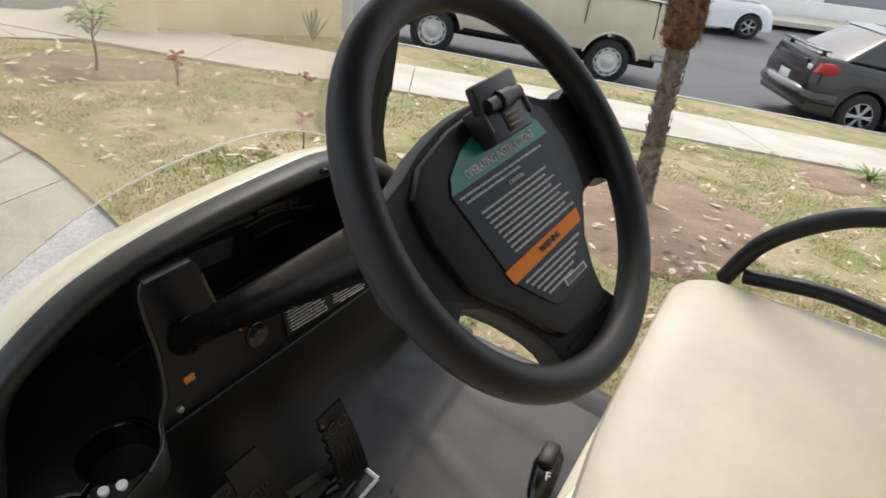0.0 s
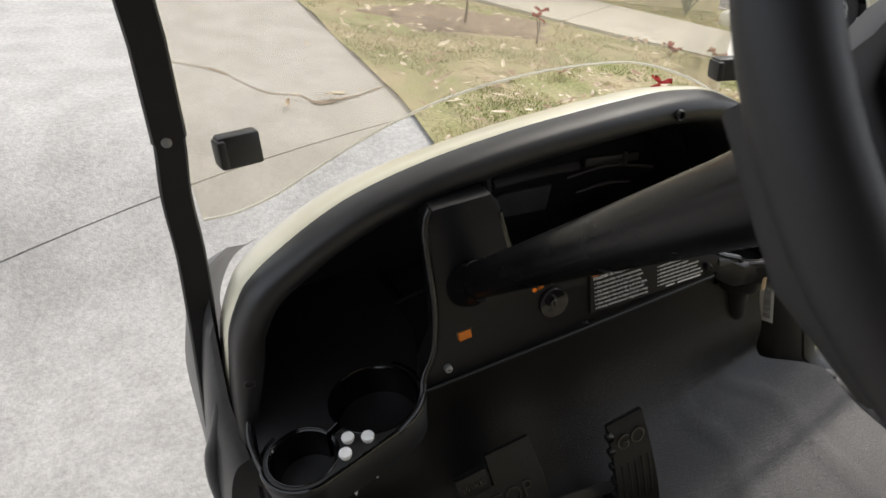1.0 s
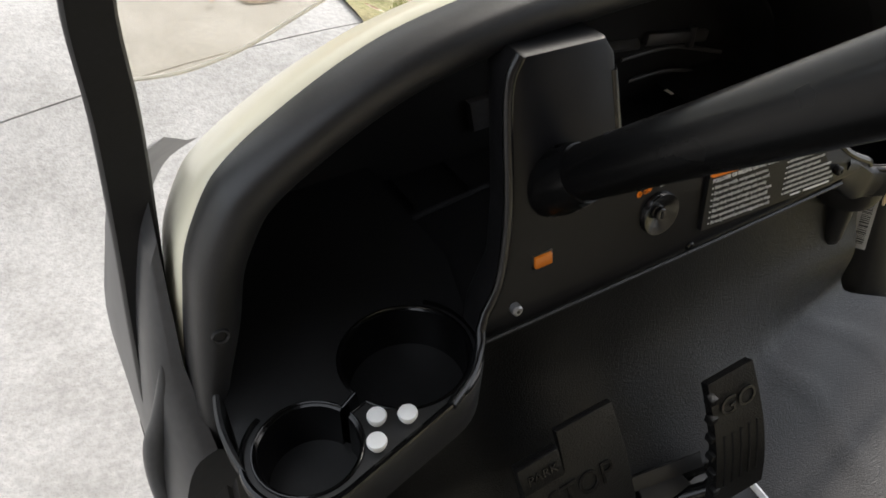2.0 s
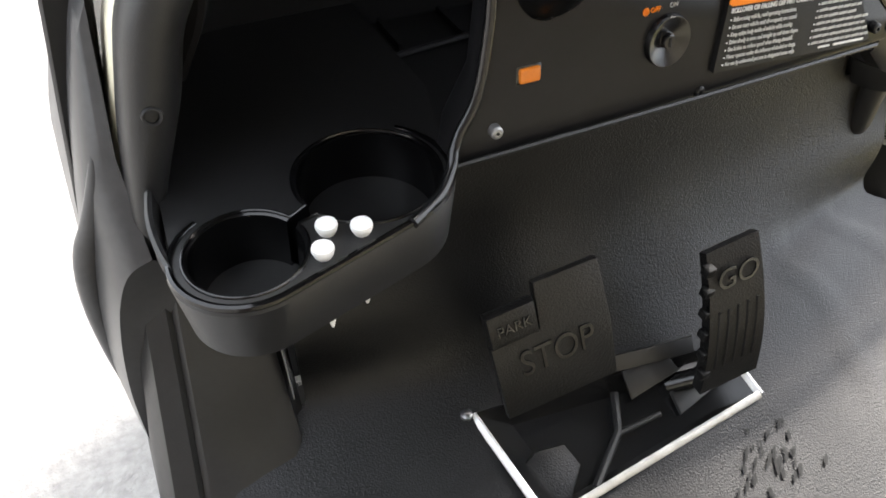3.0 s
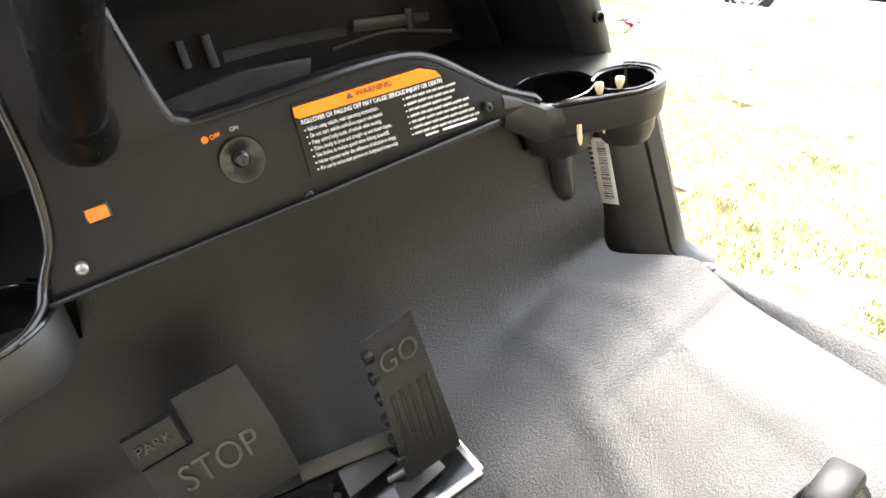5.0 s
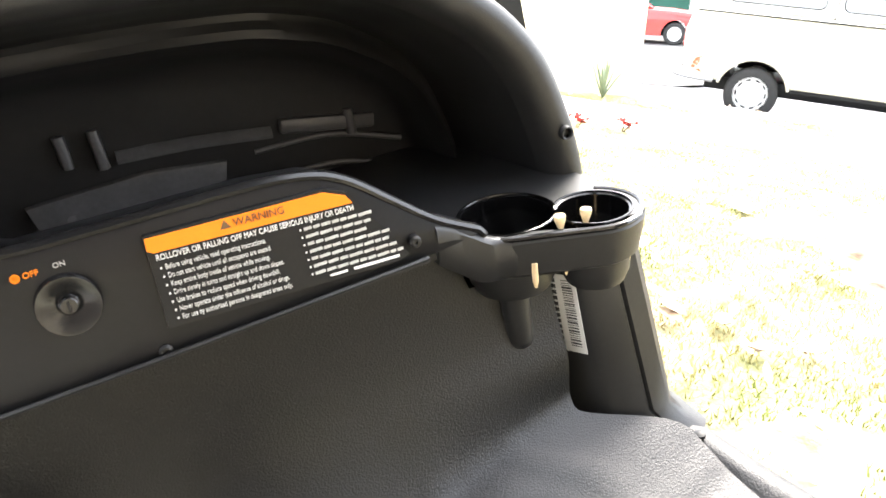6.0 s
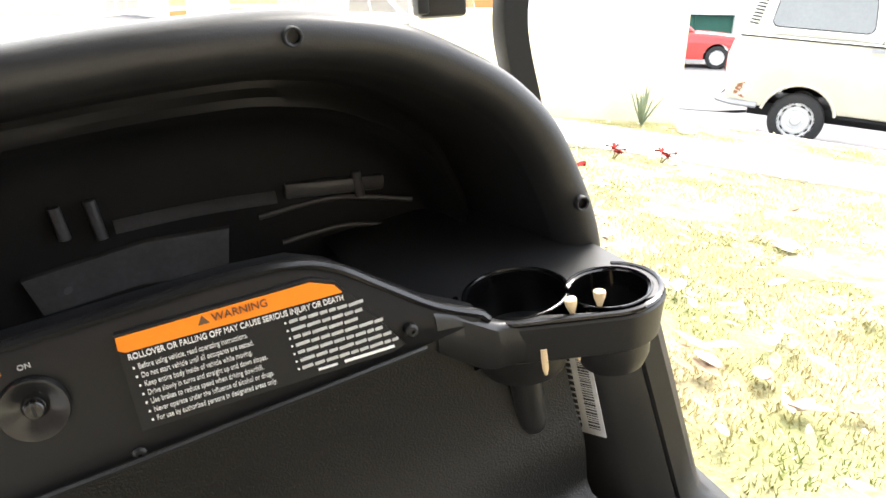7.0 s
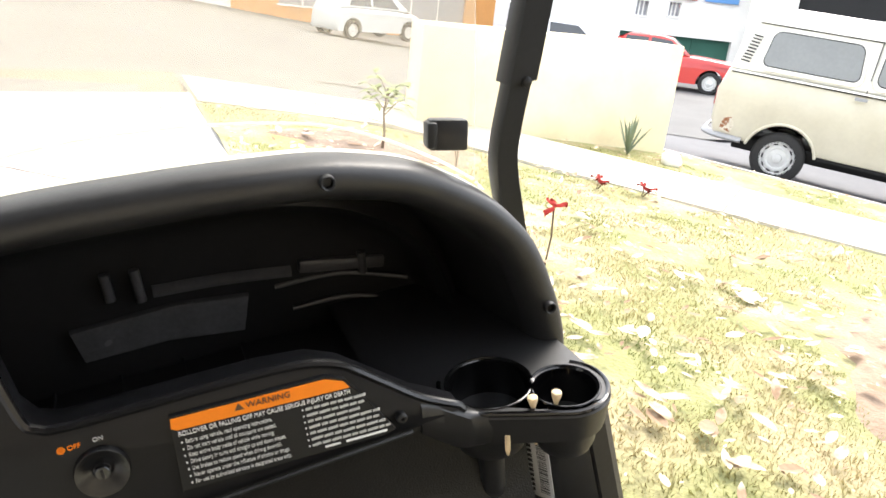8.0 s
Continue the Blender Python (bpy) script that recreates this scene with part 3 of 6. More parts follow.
# cars
def soften(bm, half, r, line):
    """Rounds the long edges between a shell's sides and its top line."""
    on = {(round(a, 4), round(b, 4)) for a, b in line}
    es = [e for e in bm.edges if all((round(v.co.x, 4), round(v.co.z, 4)) in on for v in e.verts) and abs(e.verts[0].co.y - e.verts[1].co.y) < 0.01]
    bmesh.ops.bevel(bm, geom=es, offset=r, segments=4, affect="EDGES", profile=0.5)


def saloon(name, m, paint, label, line, cabin, wheels, r, half=0.82, hub=HUB, spokes=0, windows=()):
    car = root(name, m @ Matrix.Translation((0, half - 0.10, 0)))
    tagged(car, label, "car")
    x0, x1 = line[-1][0], line[0][0]
    curve = [(p.x, p.y) for p in smooth_line([(a, b, 0) for a, b in line], 3)]
    bm = prism(bmesh.new(), arch_outline(x0 + 0.05, x1 - 0.05, 0.24, curve, wheels, r + 0.06), -half, half, "y")
    soften(bm, half, 0.13, [p for p in curve if p[1] > 0.3])
    part("body", taper(bm, 0.62, 0.22, (x0 + 0.55, x1 - 0.7, 0.42)), paint, car)
    bm = prism(bmesh.new(), cabin, -half * 0.90, half * 0.90, "y")
    soften(bm, half * 0.90, 0.10, cabin)
    part("cabin", taper(bm, 0.9, 0.45), paint, car)
    for outline in windows:
        for s in (-1, 1):
            bm = prism(bmesh.new(), outline, half * 0.90 - 0.02, half * 0.90 + 0.006, "y")
            for v in bm.verts:
                v.co.y *= s * (1 - 0.45 * max(0.0, v.co.z - 0.9))
            part("window", bm, CARGLASS, car)
    # front and rear screens
    for a, b in ((cabin[1], cabin[2]), (cabin[-1], cabin[-2])):
        a, b = Vector((a[0], 0, a[1])), Vector((b[0], 0, b[1]))
        d = (b - a)
        n = Vector((d.z, 0, -d.x)).normalized()
        if (a + n).x < a.x and a.x > 1 or (a + n).x > a.x and a.x < 1:
            n = -n
        bm = bmesh.new()
        w0, w1 = half * 0.90 * 0.9, half * 0.90 * (1 - 0.45 * (b.z - 0.9)) * 0.86
        p, q = a.lerp(b, 0.1) + n * 0.006, a.lerp(b, 0.88) + n * 0.006
        bm.faces.new([bm.verts.new(v) for v in (p + Vector((0, -w0, 0)), p + Vector((0, w0, 0)), q + Vector((0, w1, 0)), q + Vector((0, -w1, 0)))])
        part("screen", thick(bm, 0.006), CARGLASS, car)
    for x in wheels:
        for s in (-1, 1):
            wheel_set(car, (x, s * (half - 0.10), r), r, 0.19, 0 if s < 0 else math.pi, hub, spokes)
    part("underbody", boxm(((x0 + x1) / 2, 0, 0.30), (x1 - x0 - 0.7, half * 1.3, 0.14), 0.02), METALBLACK, car)
    return car


dark = saloon("saloon_car", on_street((9.75, 0.47), radians(3.6)) @ Matrix.Diagonal((0.95, 0.95, 0.96, 1)), BLACKCAR, "black four-door saloon car with alloy wheels",
              [(3.35, 0.40), (3.38, 0.58), (3.1, 0.74), (2.2, 0.88), (0.2, 0.95), (-0.62, 0.97), (-0.74, 0.90), (-0.80, 0.62), (-0.78, 0.36)],
              [(-0.45, 0.93), (2.3, 0.88), (1.45, 1.33), (1.0, 1.40), (0.45, 1.40), (0.1, 1.33)], (0.0, 2.65), 0.305, 0.85, STEEL, 6,
              [[(0.25, 0.98), (0.95, 0.97), (0.95, 1.32), (0.5, 1.32)], [(1.02, 0.97), (1.95, 0.95), (1.42, 1.28), (1.02, 1.32)]])
for s in (-1, 1):
    part("tail_lamp", prism(bmesh.new(), rounded(-0.52, -0.32, 0.76, 0.92, 0.07), 0.755, 0.80, "y", 0.02) if s > 0 else prism(bmesh.new(), [(-0.77, 0.76), (-0.66, 0.745), (-0.54, 0.76), (-0.46, 0.81), (-0.48, 0.87), (-0.58, 0.905), (-0.72, 0.89)], -0.795, -0.66, "y", 0.02), TAIL, dark)
part("spoiler", boxm((-0.66, 0, 1.025), (0.17, 1.2, 0.022), 0.01), BLACKCAR, dark)
for s in (-1, 1):
    part("spoiler_foot", boxm((-0.62, s * 0.5, 0.985), (0.06, 0.04, 0.08), 0.01), BLACKCAR, dark)
part("boot_panel", boxm((-0.775, 0.0, 0.80), (0.03, 0.92, 0.17), 0.02), CARGLASS, dark)
part("reverse_lens", boxm((-0.775, -0.57, 0.80), (0.04, 0.10, 0.07), 0.015), WHITECAR, dark)
part("number_plate", boxm((-0.81, 0.0, 0.58), (0.012, 0.30, 0.14), 0.004), WHITECAR, dark)
part("rear_bumper", tube(bmesh.new(), smooth_line([(-0.42, -0.86, 0.46), (-0.72, -0.72, 0.46), (-0.84, -0.3, 0.46), (-0.84, 0.3, 0.46), (-0.72, 0.72, 0.46), (-0.42, 0.86, 0.46)], 4), 0.10, 10, flat=0.6), BLACKCAR, dark)
part("door_gap", boxm((0.62, -0.85, 0.7), (0.012, 0.02, 0.6)), METALBLACK, dark)

turned = Matrix.Rotation(math.pi, 4, "Z")
far = on_street((16.5, 4.0)) @ turned @ Matrix.Diagonal((0.86, 0.86, 0.86, 1))
saloon("round_car", far @ Matrix.Translation((0, -1.45, 0)), WHITECAR, "white rounded small car across the street",
       [(3.0, 0.35), (3.1, 0.55), (2.9, 0.75), (2.2, 0.90), (0.4, 0.92), (-0.35, 0.86), (-0.62, 0.62), (-0.68, 0.36)],
       [(-0.25, 0.88), (2.25, 0.88), (1.6, 1.38), (1.1, 1.48), (0.5, 1.42), (0.1, 1.22)], (0.0, 2.4), 0.31, 0.80, STEEL, 5,
       [[(0.3, 0.95), (0.85, 0.95), (0.85, 1.36), (0.55, 1.33)], [(0.92, 0.95), (1.9, 0.95), (1.5, 1.33), (0.92, 1.38)]])
red_at = Matrix.Translation((14.9, 14.75, height(14.9, 14.75) - ROAD)) @ Matrix.Rotation(radians(-42), 4, "Z")
saloon("hatchback_car", red_at @ Matrix.Translation((-2.4, 0, 0)), REDCAR, "faded red hatchback parked across the street",
       [(3.2, 0.35), (3.26, 0.62), (3.18, 0.80), (2.6, 0.90), (1.7, 0.95), (0.2, 0.92), (-0.45, 0.88), (-0.60, 0.6), (-0.6, 0.36)],
       [(-0.45, 0.86), (1.85, 0.92), (1.25, 1.36), (0.9, 1.42), (0.1, 1.40), (-0.25, 1.26)], (0.0, 2.4), 0.30, 0.78, HUB, 0,
       [[(-0.1, 0.97), (0.6, 0.97), (0.6, 1.33), (0.0, 1.33)], [(0.67, 0.97), (1.65, 0.97), (1.2, 1.30), (0.67, 1.34)]])
silver_at = Matrix.Translation((6.7, 21.2, height(6.7, 21.2) - ROAD)) @ Matrix.Rotation(radians(22), 4, "Z")
saloon("hatchback_car", silver_at, SILVERCAR, "silver hatchback parked at the far kerb",
       [(2.9, 0.35), (2.95, 0.62), (2.5, 0.85), (0.2, 0.92), (-0.45, 0.9), (-0.55, 0.6), (-0.55, 0.36)],
       [(-0.45, 0.88), (2.45, 0.86), (1.7, 1.40), (1.2, 1.50), (0.1, 1.50), (-0.3, 1.4)], (0.0, 2.3), 0.28, 0.76, HUB, 0,
       [[(-0.1, 0.98), (0.75, 0.98), (0.75, 1.40), (0.05, 1.40)], [(0.82, 0.98), (1.9, 0.96), (1.5, 1.36), (0.82, 1.42)]])
estate_at = Matrix.Translation((13.3, 21.6, height(13.3, 21.6) - ROAD)) @ Matrix.Rotation(radians(-25), 4, "Z")
saloon("estate_car", estate_at, WHITECAR, "white estate car parked at the far kerb",
       [(3.4, 0.35), (3.42, 0.62), (2.6, 0.85), (0.2, 0.9), (-0.75, 0.9), (-0.85, 0.6), (-0.85, 0.36)],
       [(-0.75, 0.88), (2.4, 0.86), (1.7, 1.36), (1.2, 1.42), (-0.3, 1.42), (-0.6, 1.3)], (0.0, 2.5), 0.29, 0.8, HUB, 0,
       [[(-0.45, 0.98), (0.45, 0.98), (0.45, 1.34), (-0.35, 1.34)], [(0.52, 0.98), (1.9, 0.96), (1.5, 1.30), (0.52, 1.34)]])


# far facades round the streets
def facade(name, a, b, h, mat, label, openings=(), depth=3.0, base=None):
    """A building front from a to b with recessed openings: (start, end, bottom, top, material)."""
    a, b = Vector(a), Vector(b)
    d = (b - a)
    L = d.length
    z = min(height(a.x, a.y), height(b.x, b.y)) - 0.2
    m = Matrix.Translation((a.x, a.y, z)) @ Matrix.Rotation(math.atan2(d.y, d.x), 4, "Z")
    house = root(name, m)
    tagged(house, label, "building")
    xs = sorted({0.0, L, *(v for o in openings for v in o[:2])})
    zs = sorted({0.0, h, *(v for o in openings for v in o[2:4])})
    bm = bmesh.new()
    for x0, x1 in zip(xs, xs[1:]):
        for z0, z1 in zip(zs, zs[1:]):
            cx, cz = (x0 + x1) / 2, (z0 + z1) / 2
            if not any(o[0] < cx < o[1] and o[2] < cz < o[3] for o in openings):
                box(bm, (cx, 0.15, cz), (x1 - x0, 0.3, z1 - z0))
    part("wall", bm, mat, house, smooth=False)
    part("roof", boxm((L / 2, depth / 2, h + 0.06), (L + 0.1, depth, 0.12)), mat, house)
    part("wall", boxm((L / 2, depth, h / 2), (L, 0.2, h)), mat, house)
    for x0, x1, z0, z1, om in openings:
        win = part("window", boxm(((x0 + x1) / 2, 0.24, (z0 + z1) / 2), (x1 - x0, 0.04, z1 - z0)), om, house)
        for k in range(1, 3):
            part("glazing_bar", boxm((x0 + (x1 - x0) * k / 3, 0.2, (z0 + z1) / 2), (0.05, 0.05, z1 - z0)), WHITEWALL if om is GREYWALL or om is CARGLASS else om, win)
        part("sill", boxm(((x0 + x1) / 2, 0.0, z0 - 0.03), (x1 - x0 + 0.1, 0.12, 0.06)), WHITEWALL, win)
    return house


facade("house", (-9, 30), (2.2, 31.5), 6.5, WHITEWALL, "white rendered house across the far street", ((2, 4, 0.3, 2.4, GREYWALL), (6, 8, 0.9, 2.2, CARGLASS), (9.2, 10.4, 0.2, 2.3, GREYWALL)), 6)
facade("house", (2.3, 30), (15.0, 27.8), 6.0, ORANGEWALL, "orange rendered house across the far street", ((0.6, 2.2, 0.3, 2.6, WHITEWALL), (4.0, 6.8, 0.8, 2.5, GREYWALL), (8.2, 11.6, 0.6, 2.6, GREYWALL)), 6)
facade("house", (14.6, 23.4), (21.2, 19.98), 6.5, WHITEWALL, "white rendered shop building across the street", ((3.38, 3.82, 1.84, 2.34, GREYWALL), (4.56, 4.98, 1.92, 2.40, GREYWALL), (2.95, 7.05, 0.25, 1.24, GREENWALL)), 3)
SIGNRED = material("red_sign_board", (0.55, 0.05, 0.04), 0.5, var=0.05, scale=3)
SIGNBLUE = material("blue_sign_board", (0.12, 0.30, 0.62), 0.5, var=0.05, scale=3)
for k, (u, mat, what) in enumerate(((0.655, SIGNRED, "red"), (0.855, SIGNBLUE, "blue"))):
    p = Vector((14.6, 23.4)).lerp(Vector((21.2, 19.98)), u)
    bm = boxm((p.x - 0.04, p.y - 0.08, height(p.x, p.y) + 2.58), (1.2, 0.08, 0.5), 0.01, Matrix.Rotation(math.atan2(-2.8, 5.4), 3, "Z"))
    tagged(link("sign_board", bm, mat), what + " painted sign board on the white shop front", "sign", "signs on the shop front")
# the black panel paints in the shade inside the open garage
facade("house", (20.6, 19.0), (27.0, 10.5), 6.0, WHITEWALL, "white rendered garage building across the street", ((1.2, 7.0, 2.46, 4.2, METALBLACK), ), 6)
facade("boundary_wall", (19.5, 8.2), (27.0, -3.0), 3.2, GREYWALL, "grey rendered wall with white posts", (), 4)
for k in range(4):
    p = Vector((19.5, 8.2)).lerp(Vector((27.0, -3.0)), 0.12 + 0.24 * k)
    bm = boxm((p.x - 0.1, p.y - 0.07, height(p.x, p.y) + 1.4), (0.5, 0.5, 3.2), 0.02, Matrix.Rotation(radians(-56), 3, "Z"))
    tagged(link("wall_post", bm, WHITEWALL), "white rendered wall post", "post", "posts of the grey wall")
wall_block("wall_base", [(18.9, 8.0), (26.4, -3.2), (26.7, -3.0), (19.2, 8.2)], 0.45, WHITEWALL, "low pale wall base", 0.4)
tagged(link("pavement_far", slab_down(sheet(3, 30, 17.6, 19.2, 1.0, 0.02), 0.12), SLAB), "pale pavement across the street", "pavement", kind="structure")

# ---- palm by the pavement ----
PB = Vector((2.86, 0.47, 0))
PB.z = height(PB.x, PB.y) - 0.03
palm = root("palm_tree", Matrix.Translation(PB))
tagged(palm, "young palm with rough grey trunk and brown fibre", "palm tree")
axis = [Vector((0.02 * k * 0.1, 0.01 * k * 0.1, 0.10 * k)) for k in range(11)]
part("trunk", tube(bmesh.new(), axis, [0.078, 0.068, 0.061, 0.057, 0.054, 0.052, 0.051, 0.052, 0.054, 0.058, 0.06], 18), BARK, palm)
random.seed(3)
bm = bmesh.new()
for i in range(420):
    z = random.uniform(0.02, 0.88)
    a = random.uniform(0, 2 * math.pi)
    r = 0.056 + 0.018 * max(0, 0.25 - z)
    c = Vector((r * math.cos(a) + 0.002 * z, r * math.sin(a), z))
    o = Vector((math.cos(a), math.sin(a), 0))
    t = Vector((-math.sin(a), math.cos(a), 0))
    s = random.uniform(0.008, 0.016)
    bm.faces.new([bm.verts.new(p) for p in (c - t * s * 1.3, c + t * s * 1.3, c + o * s * random.uniform(0.6, 1.4) + Vector((0, 0, s * random.uniform(0.5, 1.6))))])
    bm.faces.new([bm.verts.new(p) for p in (c - t * s * 1.3, c + o * s + Vector((0, 0, s)), c - Vector((0, 0, s)))])
part("bark", bm, BARK, palm)
bm = tube(bmesh.new(), [Vector((0.02, 0.01, z)) for z in (0.90, 0.96, 1.08, 1.22, 1.36)], [0.065, 0.095, 0.104, 0.092, 0.07], 16)
for i in range(900):
    z = random.uniform(0.90, 1.38)
    a = random.uniform(0, 2 * math.pi)
    r = 0.098 if 0.94 < z < 1.25 else 0.078
    c = Vector((0.02 + r * math.cos(a), 0.01 + r * math.sin(a), z))
    o = Vector((math.cos(a), math.sin(a), 0))
    t = Vector((-math.sin(a), math.cos(a), 0))
    s = random.uniform(0.006, 0.014)
    bm.faces.new([bm.verts.new(p) for p in (c - t * s, c + t * s, c + o * random.uniform(0.01, 0.035) + Vector((0, 0, random.uniform(-0.03, 0.03))))])
part("fibre_collar", bm, FIBRE, palm, "shaggy brown fibre collar")
for i in range(13):
    a = 2 * math.pi * i / 13 + 0.2 * (i % 3)
    o = Vector((math.cos(a), math.sin(a), 0))
    t = Vector((-math.sin(a), math.cos(a), 0))
    up = 0.95 + 0.25 * (i % 3)
    bm = bmesh.new()
    spine = [Vector((0.02, 0.01, 1.36)) + o * (0.9 * u) + Vector((0, 0, up * u * 1.4 - 0.9 * u * u)) for u in [k / 12 for k in range(13)]]
    tube(bm, spine, [0.012 * (1 - 0.07 * k) for k in range(13)], 6)
    for k, p in enumerate(spine[2:]):
        for s in (-1, 1):
            ln = 0.20 * math.sin(math.pi * (k + 1) / 12.5)
            tip = p + t * s * ln + o * ln * 0.5 + Vector((0, 0, -0.05 * ln))
            bm.faces.new([bm.verts.new(q) for q in (p - o * 0.012, p + o * 0.012, tip)])
    part("frond", bm, FROND, palm)


# ---- small plants ----
def rosette(name, at, n, length, width, mat, label, cat, up=0.9, spread=1.0, droop=0.3):
    z = height(*at)
    pl = root(name, Matrix.Translation((at[0], at[1], z)))
    tagged(pl, label, cat)
    for i in range(n):
        a = 2.4 * i
        e = up * (0.55 + 0.45 * ((i * 7) % n) / n)
        o = Vector((math.cos(a), math.sin(a), 0))
        t = Vector((-math.sin(a), math.cos(a), 0))
        ln = length * (0.75 + 0.25 * ((i * 5) % n) / n)
        rows = []
        for k in range(6):
            u = k / 5
            c = o * (ln * u * spread * math.cos(e)) + Vector((0, 0, ln * (u * math.sin(e) - droop * u * u)))
            w = width * (1 - u) ** 0.6 * (0.6 + u)
            rows.append([c - t * w, c + Vector((0, 0, -w * 0.4)), c + t * w])
        part("leaf", loft(bmesh.new(), rows), mat, pl)
    return pl


rosette("agave", (4.25, 4.72), 18, 0.44, 0.016, AGAVE, "grey-green spiky agave by the wall", "agave", 1.5, 0.8, 0.08)
# a young sapling: thin trunk, a few twigs, small drooping leaves
sap = root("sapling", Matrix.Translation((1.38, 3.55, height(1.38, 3.55))))
tagged(sap, "thin young sapling with small green leaves in soil", "sapling")
part("trunk", tube(bmesh.new(), [(0, 0, -0.02), (0.010, 0.0, 0.13), (0.0, 0.01, 0.25), (0.012, 0.0, 0.40)], [0.011, 0.009, 0.007, 0.004], 8), STEM, sap)
random.seed(31)
for i in range(7):
    a, z0 = 2.4 * i, 0.24 + 0.022 * i
    tip = Vector((0.13 * math.cos(a), 0.13 * math.sin(a), z0 + 0.10))
    b0 = Vector((0.008, 0.004, z0))
    twig = part("twig", tube(bmesh.new(), [b0, b0.lerp(tip, 0.5) + Vector((0, 0, 0.02)), tip], [0.004, 0.003, 0.0018], 6), STEM, sap)
    for k in range(7):
        c = b0.lerp(tip, 0.35 + 0.11 * k)
        d = Vector((math.cos(a + 1.9 * k) + random.gauss(0, 0.2), math.sin(a + 1.9 * k) + random.gauss(0, 0.2), random.uniform(-0.25, 0.6))).normalized()
        w = d.cross(Vector((0, 0, 1))).normalized()
        up = w.cross(d)
        ln = random.uniform(0.06, 0.11)
        rows = [[c + d * (ln * u) - w * q - up * 0.3 * ln * u * u, c + d * (ln * u) + up * (q * 0.35 - 0.3 * ln * u * u), c + d * (ln * u) + w * q - up * 0.3 * ln * u * u] for u, q in ((0.0, 0.002), (0.25, 0.016), (0.55, 0.018), (0.8, 0.010), (1.0, 0.001))]
        part("leaf", loft(bmesh.new(), rows), SAPLEAF, twig)
rosette("shrub", (5.75, -0.33), 26, 0.34, 0.012, SAPLEAF, "small pale green palm seedling", "shrub", 1.1, 1.0, 0.45)


def flower(at, h, label, stems=3):
    z = height(*at)
    fl = root("red_flower", Matrix.Translation((at[0], at[1], z)))
    tagged(fl, label, "flower", "red flowers in the lawn")
    for i in range(stems):
        a = 2.1 * i + at[0]
        top = Vector((0.05 * math.cos(a) * i, 0.05 * math.sin(a) * i, h * (1 - 0.13 * i)))
        part("stem", tube(bmesh.new(), [Vector((0.01 * i, 0, 0)), top * 0.5 + Vector((0.01, 0, 0)), top], 0.004, 6), STEM, fl)
        for k in range(3):
            b = a + 2.09 * k
            o = Vector((0.8 * math.cos(b), 0.8 * math.sin(b), 0.35 - 0.65 * (k % 2)))
            t = Vector((-math.sin(b), math.cos(b), 0.2))
            part("petal", loft(bmesh.new(), [[top + o * (0.065 * u) - t * w, top + o * (0.065 * u) + Vector((0, 0, 0.01 - 0.03 * u * u)), top + o * (0.065 * u) + t * w] for u, w in ((0.0, 0.004), (0.3, 0.016), (0.6, 0.024), (0.85, 0.019), (1.0, 0.006))]), RED, fl)
    return fl


flower((1.42, 1.68), 0.25, "red flower on a thin brown stem", 1)
flower((2.75, 3.15), 0.07, "low red-leaved plant on the lawn", 2)
flower((3.05, 3.05), 0.07, "low red-leaved plant on the lawn", 2)
flower((1.75, 3.25), 0.20, "low red-leaved plant on the lawn", 2)
bit = loft(bmesh.new(), [[Vector((2.16 + 0.03 * i, 1.28 + 0.03 * j, height(2.2, 1.32) + 0.030 + 0.014 * ((i + j) % 2))) for j in range(4)] for i in range(4)])
tagged(link("wrapper", thick(bit, 0.002), material("pale_blue_plastic", (0.12, 0.42, 0.55), 0.4, var=0.5, scale=30, color2=(0.8, 0.82, 0.82))), "crumpled pale blue wrapper on the lawn", "litter")
stone = bmesh.new()
bmesh.ops.create_icosphere(stone, subdivisions=2, radius=0.09, matrix=Matrix.Translation((4.55, 4.45, height(4.55, 4.45) + 0.05)))
for v in stone.verts:
    v.co += 0.025 * noise.noise_vector(v.co * 9)
tagged(link("stone", stone, WHITEWALL), "pale rounded stone by the wall", "stone")


# ---- grass blades and fallen leaves ----
def scatter_mesh(name, verts, faces, mat, label, cat):
    me = bpy.data.meshes.new(name)
    me.from_pydata(verts, [], faces)
    me.materials.append(mat)
    ob = new(name, me)
    return tagged(ob, label, cat, kind="stuff")


rng = np.random.default_rng(5)


def in_earth(x, y):
    for c, radii in EARTHS:
        k = int((math.atan2(y - c.y, x - c.x) % (2 * math.pi)) / (2 * math.pi) * 72) % 72
        if math.hypot(x - c.x, y - c.y) < 0.95 * radii[k]:
            return True
    return False


def lawn_points(n, near):
    out = []
    while len(out) < n:
        x, y = rng.uniform(0.42, 7.2), rng.uniform(-2.5, 6.2)
        d = 0.785 * x + 0.62 * y
        b = bend(0.62 * x - 0.785 * y)
        if not (d < 4.66 + b and y < 4.6 or 6.08 + b < d < 7.22 and x > 2.6):
            continue
        if rng.uniform() > min(1.0, near / max(0.5, math.hypot(x, y - 0.3))) or (2.3 < x < 5.4 and 4.9 < y < 5.7):
            continue
        out.append((x, y))
    return out


verts, faces = [], []
